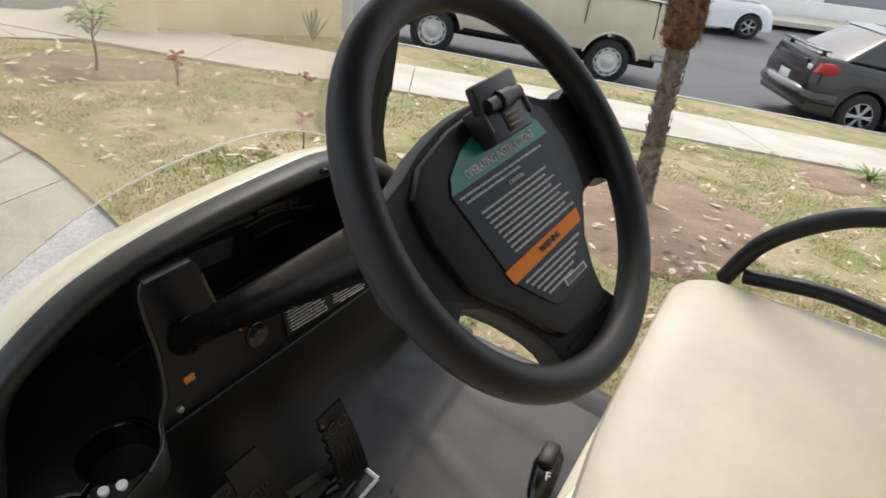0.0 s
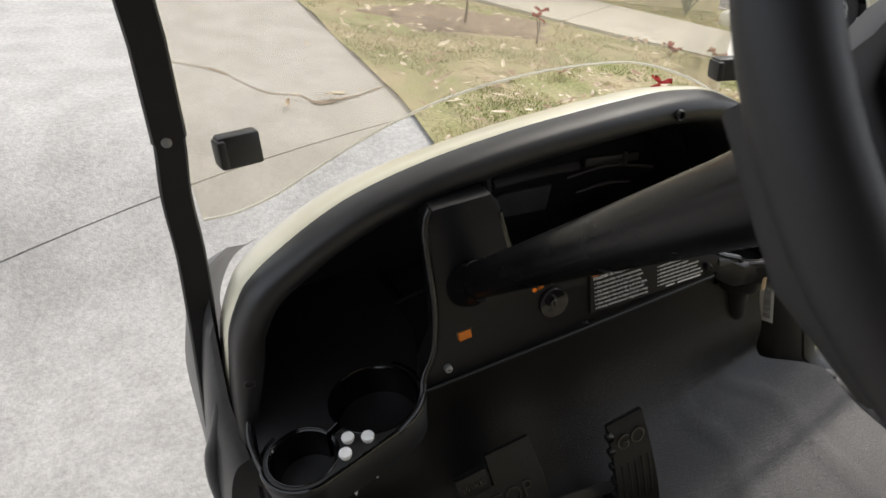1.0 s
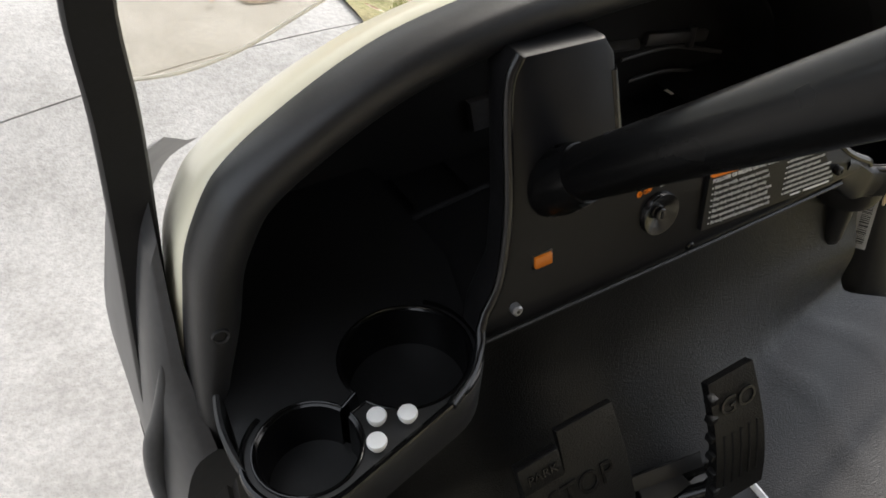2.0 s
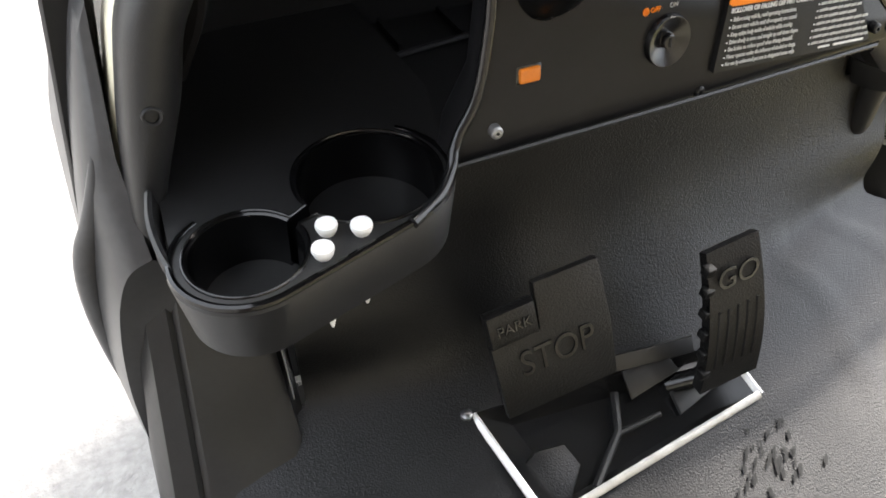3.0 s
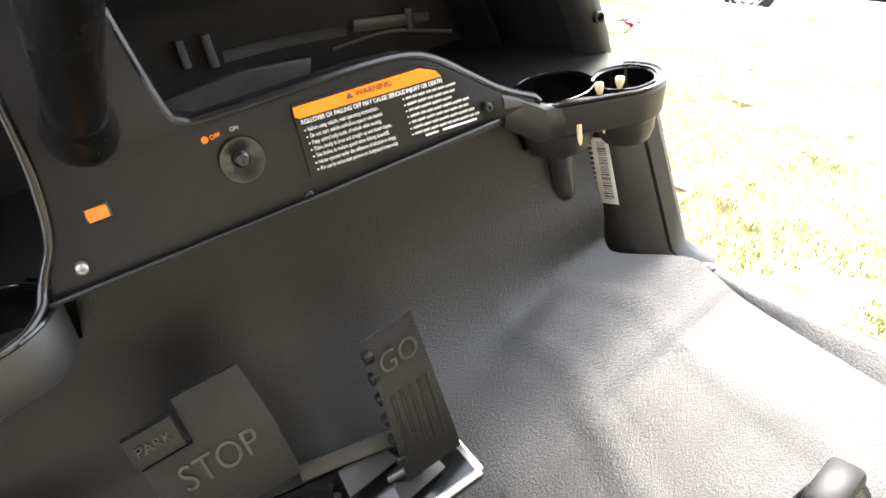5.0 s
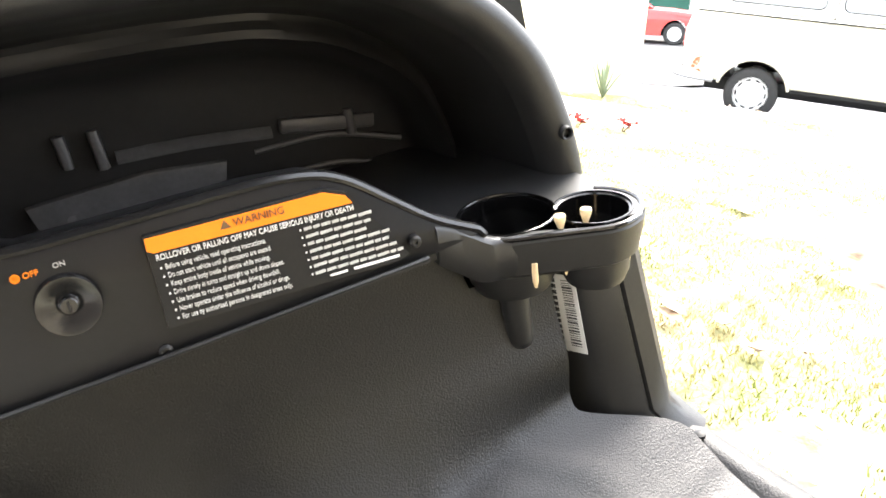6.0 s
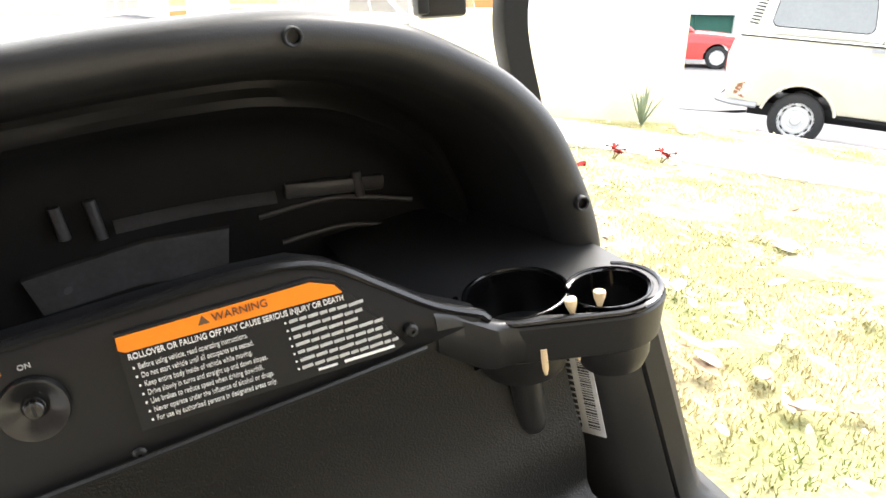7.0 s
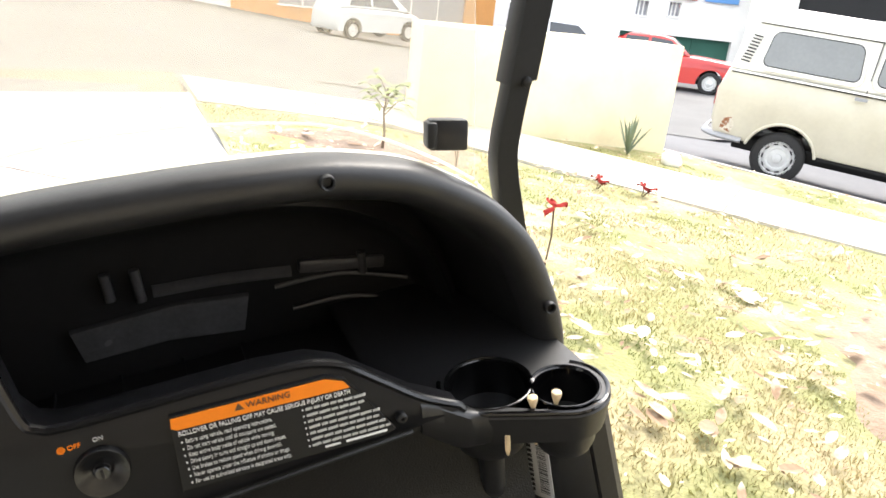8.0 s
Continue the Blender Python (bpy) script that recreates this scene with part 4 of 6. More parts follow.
for x, y in lawn_points(190000, 2.2):
    q = noise.noise(Vector((x * 1.5, y * 1.5, 3))) + 0.5 * noise.noise(Vector((x * 5, y * 5, 7)))
    if q < -0.17 or (in_earth(x, y) and rng.uniform() > 0.04) or ((x - 1.45) / 0.7) ** 2 + ((y - 3.72) / 0.4) ** 2 < 1:
        continue
    z = height(x, y) + 0.018 * noise.noise(Vector((x, y, 0)) * 2.1)
    h = rng.uniform(0.006, 0.017) * (1.1 + 0.6 * q)
    a = rng.uniform(0, 6.283)
    w = rng.uniform(0.0015, 0.0032)
    lx, ly = rng.normal(0, 0.55, 2) * h
    k = len(verts)
    verts += [(x - w * math.cos(a), y - w * math.sin(a), z - 0.004), (x + w * math.cos(a), y + w * math.sin(a), z - 0.004), (x + lx, y + ly, z + h)]
    faces.append((k, k + 1, k + 2))
scatter_mesh("grass", verts, faces, GRASS, "short dry patchy grass blades", "grass")
verts, faces = [], []
for x, y in lawn_points(4600, 2.2) + [(rng.uniform(-0.6, 0.4), rng.uniform(1.9, 4.5)) for _ in range(14)] + [(rng.normal(0.08, 0.07), rng.normal(2.2, 0.03)) for _ in range(9)]:
    z = height(x, y) + (0.026 if x > 0.4 else 0.0)
    a, ln = rng.uniform(0, 6.283), 0.007 + 0.043 * rng.uniform() ** 2.6
    if in_earth(x, y) and rng.uniform() < 0.25:
        continue
    wd = ln * rng.uniform(0.22, 0.5)
    c, s = math.cos(a), math.sin(a)
    curl = rng.uniform(0.1, 0.5)
    tilt = rng.normal(0, 0.35)
    k = len(verts)
    for u, w in ((-1, 0.1), (-0.5, 0.8), (0.1, 1.0), (0.6, 0.7), (1, 0.05)):
        for v in (-1, 0, 1):
            px, py = u * ln, v * wd * w
            pz = z + 0.006 + curl * wd * w * abs(v) + abs(tilt) * ln * (u + 1) * 0.5 + 0.1 * ln * u * u
            verts.append((x + c * px - s * py, y + s * px + c * py, pz))
    for i in range(4):
        for j in range(2):
            faces.append((k + i * 3 + j, k + i * 3 + j + 1, k + (i + 1) * 3 + j + 1, k + (i + 1) * 3 + j))
scatter_mesh("fallen_leaves", verts, faces, LEAF, "pale dry fallen leaves strewn over the lawn", "leaves")

# ---- the golf cart, in its own axes ----
cart = root("golf_cart", CART)
tagged(cart, "cream golf cart with black plastic dash and beige seat", "golf cart")

# floor liner: flat floor curving up into the firewall
PROFILE = [(-1.0, 0.285), (-0.5, 0.287), (-0.24, 0.291), (-0.17, 0.303), (-0.11, 0.325), (-0.06, 0.355), (-0.012, 0.395), (0.035, 0.455), (0.057, 0.53), (0.065, 0.645)]
prof = smooth_line([(0, a, b) for a, b in PROFILE], 6)


def floor_at(y):
    """The floor's height under a given place fore and aft."""
    for p, q in zip(prof, prof[1:]):
        if p.y <= y <= q.y:
            return p.z + (q.z - p.z) * (y - p.y) / max(q.y - p.y, 1e-6)
    return 0.29


bm = bmesh.new()
xs = [-0.53 + 1.06 * i / 48 for i in range(49)]
rows = []
for x in xs:
    row = []
    for p in prof:
        rib = 0.004 * math.exp(-((x - 0.27 - 0.25 * p.y) / 0.012) ** 2) + 0.003 * math.exp(-((x - 0.40) / 0.015) ** 2)
        hump = 0.012 * math.exp(-((p.y + 0.09 - 0.12 * (x - 0.2)) / 0.03) ** 2) * step01(0.05, 0.3, x)
        narrow = 1 - (0.19 if x < 0 else 0.235) * step01(0.315, 0.36, p.z)
        top = min(p.z, 0.558 + 0.087 * (step01(0.302, 0.284, x * narrow) if x > 0 else step01(0.262, 0.245, -x * narrow)))
        ahead = 0.2 * max(0.0, abs(x) - 0.08) * step01(0.46, 0.33, p.z)
        row.append(Vector((x * narrow, p.y + ahead, top + (rib + hump) * step01(0.45, 0.32, p.z))))
    rows.append(row)
loft(bm, rows)
# the opening of the pedal well
WELL = [(-0.266, -0.052, 0.331), (-0.244, -0.183, 0.302), (0.060, -0.159, 0.312), (0.050, -0.094, 0.336)]
for k in range(4):
    a, b = Vector(WELL[k]), Vector(WELL[(k + 1) % 4])
    bmesh.ops.bisect_plane(bm, geom=bm.verts[:] + bm.edges[:] + bm.faces[:], plane_co=a, plane_no=Vector((b.y - a.y, a.x - b.x, 0)).normalized())
gone = []
for fc in bm.faces:
    c = fc.calc_center_median()
    if all((WELL[(k + 1) % 4][0] - WELL[k][0]) * (c.y - WELL[k][1]) - (WELL[(k + 1) % 4][1] - WELL[k][1]) * (c.x - WELL[k][0]) > 0 for k in range(4)):
        gone.append(fc)
bmesh.ops.delete(bm, geom=gone, context="FACES")
thick(bm, 0.012)
part("floor_mat", bm, RUBBER, cart, "black pebbled rubber floor mat, wet in places")

# worn and dusty marks on the mat
def film(cx, cy, rx, ry, turn, lift, seed, n, bm):
    vs = []
    for k in range(n):
        a = 2 * math.pi * k / n
        q = 1 + 0.10 * math.sin(3 * a + seed) + 0.05 * math.sin(7 * a + 2 * seed)
        u, v = rx * q * math.cos(a), ry * q * math.sin(a)
        x, y = cx + u * math.cos(turn) - v * math.sin(turn), cy + u * math.sin(turn) + v * math.cos(turn)
        vs.append(bm.verts.new((x, y, floor_at(y - 0.2 * max(0.0, abs(x) - 0.08)) + lift)))
    bm.faces.new(vs)
    return bm


random.seed(21)
for i in range(40):
    c, w = ((0.020, -0.222), 0.026) if i < 28 else ((-0.055, -0.262), 0.022)
    bm = film(c[0] + random.gauss(0, w), c[1] + random.gauss(0, w * 0.65), random.uniform(0.0012, 0.0026), random.uniform(0.004, 0.011), -0.7 + random.uniform(-0.3, 0.3), 0.0032, i, 16, bmesh.new())
    part("scuff_mark", bm, MUD, cart, smooth=False)

# door sills along both floor edges
for s in (-1, 1):
    bm = bmesh.new()
    line = [(0.10, 0.36), (0.05, 0.312), (-0.02, 0.298), (-0.12, 0.295), (-0.22, 0.293), (-0.3, 0.292), (-0.45, 0.291), (-1.0, 0.29)]
    loft(bm, [[Vector((s * (x + (0.05 * step01(0.0, -0.45, y) if x > 0.53 else 0.0)), y, z + dz)) for y, z in line] for x, dz in ((0.522, -0.014), (0.533, -0.0015), (0.552, -0.001), (0.565, -0.006), (0.57, -0.028), (0.57, -0.09))])
    thick(bm, 0.01)
    part("sill", bm, RUBBER, cart)
    for y in (-0.04, -0.34, -0.66):
        bm = lathe(bmesh.new(), [(0.0045, 0.0), (0.0075, 0.0), (0.0072, 0.003), (0.003, 0.0045)], 14, Matrix.Translation((s * 0.545, y, 0.2975 if y > -0.2 else 0.2915)))
        part("sill_bolt", bm, METALBLACK, cart)

# dash rim: a broad soft lip arching over the open tray
ARCH = [(-0.562, 0.445), (-0.556, 0.490), (-0.551, 0.525), (-0.546, 0.560), (-0.537, 0.615), (-0.526, 0.678), (-0.514, 0.732), (-0.500, 0.78), (-0.473, 0.827), (-0.450, 0.850), (-0.413, 0.873), (-0.345, 0.905), (-0.279, 0.925), (-0.18, 0.939), (-0.06, 0.944),
        (0.05, 0.942), (0.12, 0.938), (0.20, 0.930), (0.26, 0.916), (0.31, 0.899), (0.36, 0.871), (0.413, 0.831), (0.457, 0.775), (0.486, 0.70), (0.500, 0.64), (0.503, 0.585)]


def bow(x):
    """How far forward the rim lies at a given place across."""
    return 0.08 - 0.01 * min(0.0, x) * -2 if x < 0 else min(0.105, 0.08 + 0.22 * x * x)


arch = smooth_line([(x, 0, z) for x, z in ARCH], 5)
outw = []
for i, p in enumerate(arch):
    d = (arch[min(i + 1, len(arch) - 1)] - arch[max(i - 1, 0)]).normalized()
    outw.append(Vector((-d.z, 0, d.x)))


def rail(off, dy):
    """A line that runs beside the arch, off outwards and dy forwards."""
    out = []
    for p, n in zip(arch, outw):
        w = off * (0.68 + 0.32 * step01(0.60, 0.73, p.z) + 0.55 * step01(0.64, 0.53, p.z)) if p.x < 0 else off
        out.append(Vector((p.x + n.x * w, bow(p.x) + dy, p.z + n.z * w)))
    return out


bm = loft(bmesh.new(), [rail(o, d) for o, d in ((-0.008, 0.050), (-0.004, 0.043), (-0.004, 0.024), (-0.006, 0.006), (-0.010, 0.0), (-0.016, -0.004), (-0.026, -0.005), (-0.037, -0.001), (-0.046, 0.010), (-0.052, 0.03))])
part("dash_rim", bm, PLASTIC, cart, "broad rounded black dash rim")
# the tray: side and top walls run back to the rear wall
BACK = 0.345
rings = [rail(o, d) for o, d in ((-0.046, 0.010), (-0.052, 0.03), (-0.057, 0.07), (-0.066, 0.12), (-0.080, 0.18))]
inner = rail(-0.085, 0.16)
rings.append([Vector((p.x * 0.965, 0.265 - 0.02 * (p.x / 0.5) ** 2, 0.60 + (p.z - 0.60) * 0.92)) for p in inner])
rings.append([Vector((p.x * 0.94, BACK - 0.018 - 0.03 * (p.x / 0.5) ** 2, 0.60 + (p.z - 0.60) * 0.80)) for p in inner])
rings.append([Vector((p.x * 0.93, BACK - 0.004 - 0.01 * (p.x / 0.5) ** 2, 0.60 + (p.z - 0.60) * 0.55)) for p in inner])
rings.append([Vector((p.x * 0.93, BACK, 0.60)) for p in inner])
across = [smooth_line([r[i] for r in rings], 3)[3:] for i in range(len(inner))]
part("storage_tray", loft(bmesh.new(), across), TRAY, cart, "deep glossy black dash tray")
bm = bmesh.new()
loft(bm, [[Vector((x, y, z)) for y, z in ((0.02, 0.637), (0.06, 0.632), (0.12, 0.612), (0.22, 0.602), (0.36, 0.60))] for x in [-0.262 + i * 0.0535 for i in range(11)]])
thick(bm, 0.008)
part("tray_floor", bm, TRAY, cart)
# closing plates behind and under the dash
bm = boxm((0.01, 0.094, 0.455), (0.47, 0.006, 0.30))
box(bm, (0, 0.110, 0.415), (1.00, 0.006, 0.24))
box(bm, (0, 0.255, 0.532), (0.96, 0.31, 0.006))
part("bulkhead", bm, METALBLACK, cart)
# mouldings on the tray's rear wall; paler greys paint in their highlights
bm = bmesh.new()
tube(bm, smooth_line([(0.015, BACK - 0.006, 0.717), (0.10, BACK - 0.006, 0.712), (0.195, BACK - 0.006, 0.700)], 6), 0.009, 8, flat=0.6)
part("tray_rib", bm, RIBSHEEN, cart)
bm = boxm((0.268, BACK - 0.008, 0.694), (0.126, 0.014, 0.019), 0.004, Matrix.Rotation(radians(10), 3, "Y"))
part("tray_rib", bm, RIBSHEEN, cart)
bm = bmesh.new()
prism(bm, [(-0.092, 0.688), (-0.084, 0.642), (0.02, 0.644), (0.119, 0.630), (0.133, 0.681), (0.04, 0.693)], BACK - 0.014, BACK + 0.01, "y", 0.003)
part("tray_plate", bm, PLATESHEEN, cart, "smooth tray plate, its reflection painted as a paler grey")
for x, z0, z1 in ((-0.035, 0.72, 0.757), (0.0, 0.71, 0.755), (0.296, 0.674, 0.706)):
    part("tray_stud", tube(bmesh.new(), [(x, BACK - 0.012, z0), (x, BACK - 0.012, z1)], 0.0065, 10), RIBSHEEN, cart)
for z, x0, x1 in ((0.652, 0.17, 0.36), (0.612, 0.19, 0.36)):
    part("tray_rib", tube(bmesh.new(), smooth_line([(x0, BACK - 0.004, z + 0.028), ((x0 + x1) / 2, BACK - 0.006, z + 0.026), (x1, BACK - 0.02, z)], 6), 0.0035, 8), RIBSHEEN, cart)
part("tray_rib", tube(bmesh.new(), smooth_line([(-0.24, 0.24, 0.612), (-0.05, 0.26, 0.611), (0.12, 0.26, 0.612), (0.2, 0.24, 0.613)], 6), 0.004, 8), TRAY, cart)
for x in (-0.21, -0.13, -0.05, 0.03, 0.11):
    part("tray_rib", boxm((x, 0.30, 0.607), (0.004, 0.07, 0.008)), TRAY, cart)
# fixing holes in the rim
for x, z, y in ((0.466, 0.682, 0.097), (-0.494, 0.713, 0.066), (0.203, 0.907, 0.081)):
    bm = lathe(bmesh.new(), [(0.0085, 0.003), (0.0078, -0.0035), (0.0070, -0.0040), (0.0055, -0.0030), (0.0045, 0.010), (0.001, 0.010)], 20, Matrix.Translation((x, y, z)), "y")
    part("rim_socket", bm, GRIP, cart)

# cream cowl in front of the rim
NOSE = ((-0.005, 0.044, 0.0), (-0.001, 0.050, -0.002), (0.001, 0.065, -0.007), (0.004, 0.11, -0.028), (-0.002, 0.20, -0.075), (-0.016, 0.30, -0.15), (-0.06, 0.44, -0.26), (-0.14, 0.52, -0.38))
bm = loft(bmesh.new(), [[Vector((p.x, p.y, max(0.32, p.z + dz))) for p in rail(o, d)] for o, d, dz in NOSE])
part("front_cowl", bm, CREAM, cart, "cream painted front cowl")

# instrument panel with the steering column's boss, leaning back a little
built = set(bpy.data.objects)
PAN = [(-0.268, 0.632), (0.285, 0.640), (0.302, 0.645), (0.284, 0.656), (0.255, 0.672), (0.215, 0.704), (0.18, 0.731), (0.15, 0.744), (0.10, 0.749), (-0.075, 0.751), (-0.092, 0.757), (-0.103, 0.775), (-0.117, 0.885), (-0.127, 0.900), (-0.211, 0.903), (-0.223, 0.888), (-0.229, 0.76), (-0.237, 0.705), (-0.262, 0.664)]
bm = prism(bmesh.new(), PAN, 0.010, 0.05, "y", 0.005)
part("instrument_panel", bm, PANEL, cart, "dark grey instrument panel")
# raised edge round the panel
line = smooth_line([(x, 0.012, z) for x, z in [(-0.262, 0.664), (-0.246, 0.69), (-0.236, 0.73), (-0.230, 0.78), (-0.226, 0.875), (-0.213, 0.904)]], 5)
line = smooth_line([(-0.330, -0.040, 0.631), (-0.297, -0.020, 0.632), (-0.278, -0.002, 0.640), (-0.270, 0.008, 0.652)], 5) + line
part("panel_edge", tube(bmesh.new(), line, 0.0052, 10), GLOSSY, cart)
line = smooth_line([(x, 0.013, z) for x, z in [(-0.118, 0.87), (-0.104, 0.775), (-0.092, 0.757), (-0.07, 0.752), (0.0, 0.751), (0.10, 0.750), (0.15, 0.745), (0.182, 0.732), (0.216, 0.705), (0.256, 0.673), (0.298, 0.650)]], 5) + [Vector((0.305, 0.0145, 0.641))]
part("panel_edge", tube(bmesh.new(), line, 0.0045, 8), GLOSSY, cart)
part("panel_edge", tube(bmesh.new(), [(-0.27, 0.005, 0.637), (0.0, 0.005, 0.638), (0.24, 0.005, 0.642)], 0.0026, 6), PLASTIC, cart)
for x, z in ((-0.23, 0.66), (0.23, 0.662), (0.0, 0.641)):
    bm = lathe(bmesh.new(), [(0.006, 0.012), (0.0058, 0.003), (0.004, 0.0015), (0.0018, 0.0015), (0.0015, 0.004)], 16, Matrix.Translation((x, 0.0005 if x else 0.006, z)), "y")
    part("panel_screw", bm, ZINC if x < 0 else METALBLACK, cart)
part("reverse_lamp", boxm((-0.1965, 0.011, 0.7030), (0.020, 0.010, 0.0125), 0.0015), AMBER, cart, "small amber warning lamp")
part("lamp_bezel", boxm((-0.1965, 0.013, 0.7030), (0.025, 0.008, 0.017), 0.002), GLOSSY, cart)
# key switch
bm = lathe(bmesh.new(), [(0.0240, 0.006), (0.0237, 0.0012), (0.0228, -0.0012), (0.0216, -0.0010), (0.014, 0.0022), (0.0075, 0.0044), (0.0068, 0.0040), (0.0066, -0.0004), (0.0058, -0.0012), (0.001, -0.0012)], 40, Matrix.Translation((-0.0525, 0.0045, 0.704)), "y")
key = part("key_switch", bm, GLOSSY, cart, "round glossy black key switch")
part("keyhole", boxm((-0.0525, 0.0032, 0.704), (0.0022, 0.0016, 0.0080)), METALBLACK, key)
FRONT = Matrix(((1, 0, 0, 0), (0, 0, -1, 0), (0, 1, 0, 0), (0, 0, 0, 1)))


def on_panel(x, z, y=0.0055, tilt=0.0):
    return Matrix.Translation((x, y, z)) @ FRONT @ Matrix.Rotation(tilt, 4, "Z")


text_part("lettering", "OFF", 0.0062, ORANGE, cart, on_panel(-0.0745, 0.7335, 0.0095))
part("lettering", lathe(bmesh.new(), [(0.0035, 0), (0.0035, -0.0006), (0.0022, -0.0006), (0.0022, 0)], 14, Matrix.Translation((-0.0795, 0.0095, 0.7335)), "y"), ORANGE, cart)
text_part("lettering", "ON", 0.0056, GREYPRINT, cart, on_panel(-0.0535, 0.7345, 0.0095))

# warning label on the panel
label = part("warning_label", prism(bmesh.new(), [(0.008, 0.661), (0.21, 0.650), (0.222, 0.653), (0.178, 0.724), (0.16, 0.733), (0.012, 0.738)], 0.0045, 0.0115, "y"), PANEL, cart, "black warning label with orange band")
part("orange_band", prism(bmesh.new(), [(0.0115, 0.7265), (0.016, 0.7235), (0.181, 0.7145), (0.176, 0.7225), (0.158, 0.7305), (0.0125, 0.736)], 0.0038, 0.0052, "y"), ORANGE, label)
text_part("lettering", "WARNING", 0.0088, BROWNPRINT, label, on_panel(0.080, 0.7283, 0.0036, -0.050))
bm = prism(bmesh.new(), [(0.069, 0.7258), (0.078, 0.7253), (0.0735, 0.7328)], 0.0034, 0.0040, "y")
part("warning_sign", bm, BROWNPRINT, label)
text_part("lettering", "ROLLOVER OR FALLING OFF MAY CAUSE SERIOUS INJURY OR DEATH", 0.0066, WHITE, label, on_panel(0.016, 0.7190, 0.0040, -0.055), 0.0005, width=0.80)
LINES = ["Before using vehicle, read operating instructions.", "Do not start vehicle until all occupants are seated.", "Keep entire body inside of vehicle while moving.", "Drive slowly in turns and straight up and down slopes.", "Use brakes to reduce speed when driving downhill.", "Never operate under the influence of alcohol or drugs.", "For use by authorized persons in designated areas only."]
for i, words in enumerate(LINES):
    z = 0.7104 - i * 0.0072
    part("text_line", boxm((0.0175, 0.0040, z), (0.0014, 0.0008, 0.0014)), WHITE, label)
    text_part("lettering", words, 0.0060, PALEPRINT, label, on_panel(0.0205, z, 0.0040, -0.055), 0.0004, width=0.68)
random.seed(4)
for i, w in enumerate((0.062, 0.060, 0.058, 0.074, 0.072, 0.078, 0.084)):
    z = 0.7052 - i * 0.0067
    x0 = 0.134
    part("text_line", boxm((x0 - 0.003, 0.0040, z), (0.0014, 0.0008, 0.0014)), WHITE, label)
    k = 0
    while k < w - 0.004:
        q = min(random.uniform(0.005, 0.013), w - k)
        part("text_line", boxm((x0 + k + q / 2, 0.0040, z - (k + q / 2) * 0.055), (q, 0.0008, 0.0024)), GREYPRINT, label)
        k += q + 0.0014
part("text_line", boxm((0.190, 0.0040, 0.6562), (0.044, 0.0008, 0.0022), 0, Matrix.Rotation(0.055, 3, "Y")), WHITE, label)
part("text_line", boxm((0.154, 0.0040, 0.6582), (0.016, 0.0008, 0.0018), 0, Matrix.Rotation(0.055, 3, "Y")), WHITE, label)

for ob in set(bpy.data.objects) - built:
    for v in ob.data.vertices:
        v.co.y += 0.145 * max(0.0, v.co.z - 0.645)


# ---- cup holders ----
def two_cups(a, ra, b, rb, n=40):
    """Outline round two overlapping cups, each dented in between."""
    a, b = Vector(a), Vector(b)
    pts = []
    for c, r, o, ro in ((a, ra, b, rb), (b, rb, a, ra)):
        base = o - c
        a0 = math.atan2(base.y, base.x)
        d = base.length
        h = math.acos(max(-1, min(1, (r * r + d * d - ro * ro) / (2 * r * d)))) if d < r + ro else 0.12
        for k in range(n + 1):
            t = a0 + h + (2 * math.pi - 2 * h) * k / n
            pts.append(Vector((c.x + r * math.cos(t), c.y + r * math.sin(t))))
    return pts


def hull(a, ra, b, rb, n=24):
    a, b = Vector(a), Vector(b)
    d = (b - a)
    ang = math.atan2(d.y, d.x)
    off = math.acos((ra - rb) / d.length)
    pts = [a + ra * Vector((math.cos(t), math.sin(t))) for t in (ang + off + (2 * math.pi - 2 * off) * k / n for k in range(n + 1))]
    pts += [b + rb * Vector((math.cos(t), math.sin(t))) for t in (ang - off + 2 * off * k / n for k in range(n + 1))]
    return pts


def outer_hull(pts):
    """The convex line round points of a plane."""
    pts = sorted({(round(p.x, 5), round(p.y, 5)) for p in pts})
    def half(seq):
        out = []
        for p in seq:
            while len(out) > 1 and (out[-1][0] - out[-2][0]) * (p[1] - out[-2][1]) - (out[-1][1] - out[-2][1]) * (p[0] - out[-2][0]) <= 0:
                out.pop()
            out.append(p)
        return out[:-1]
    return [Vector(p) for p in half(pts) + half(pts[::-1])]


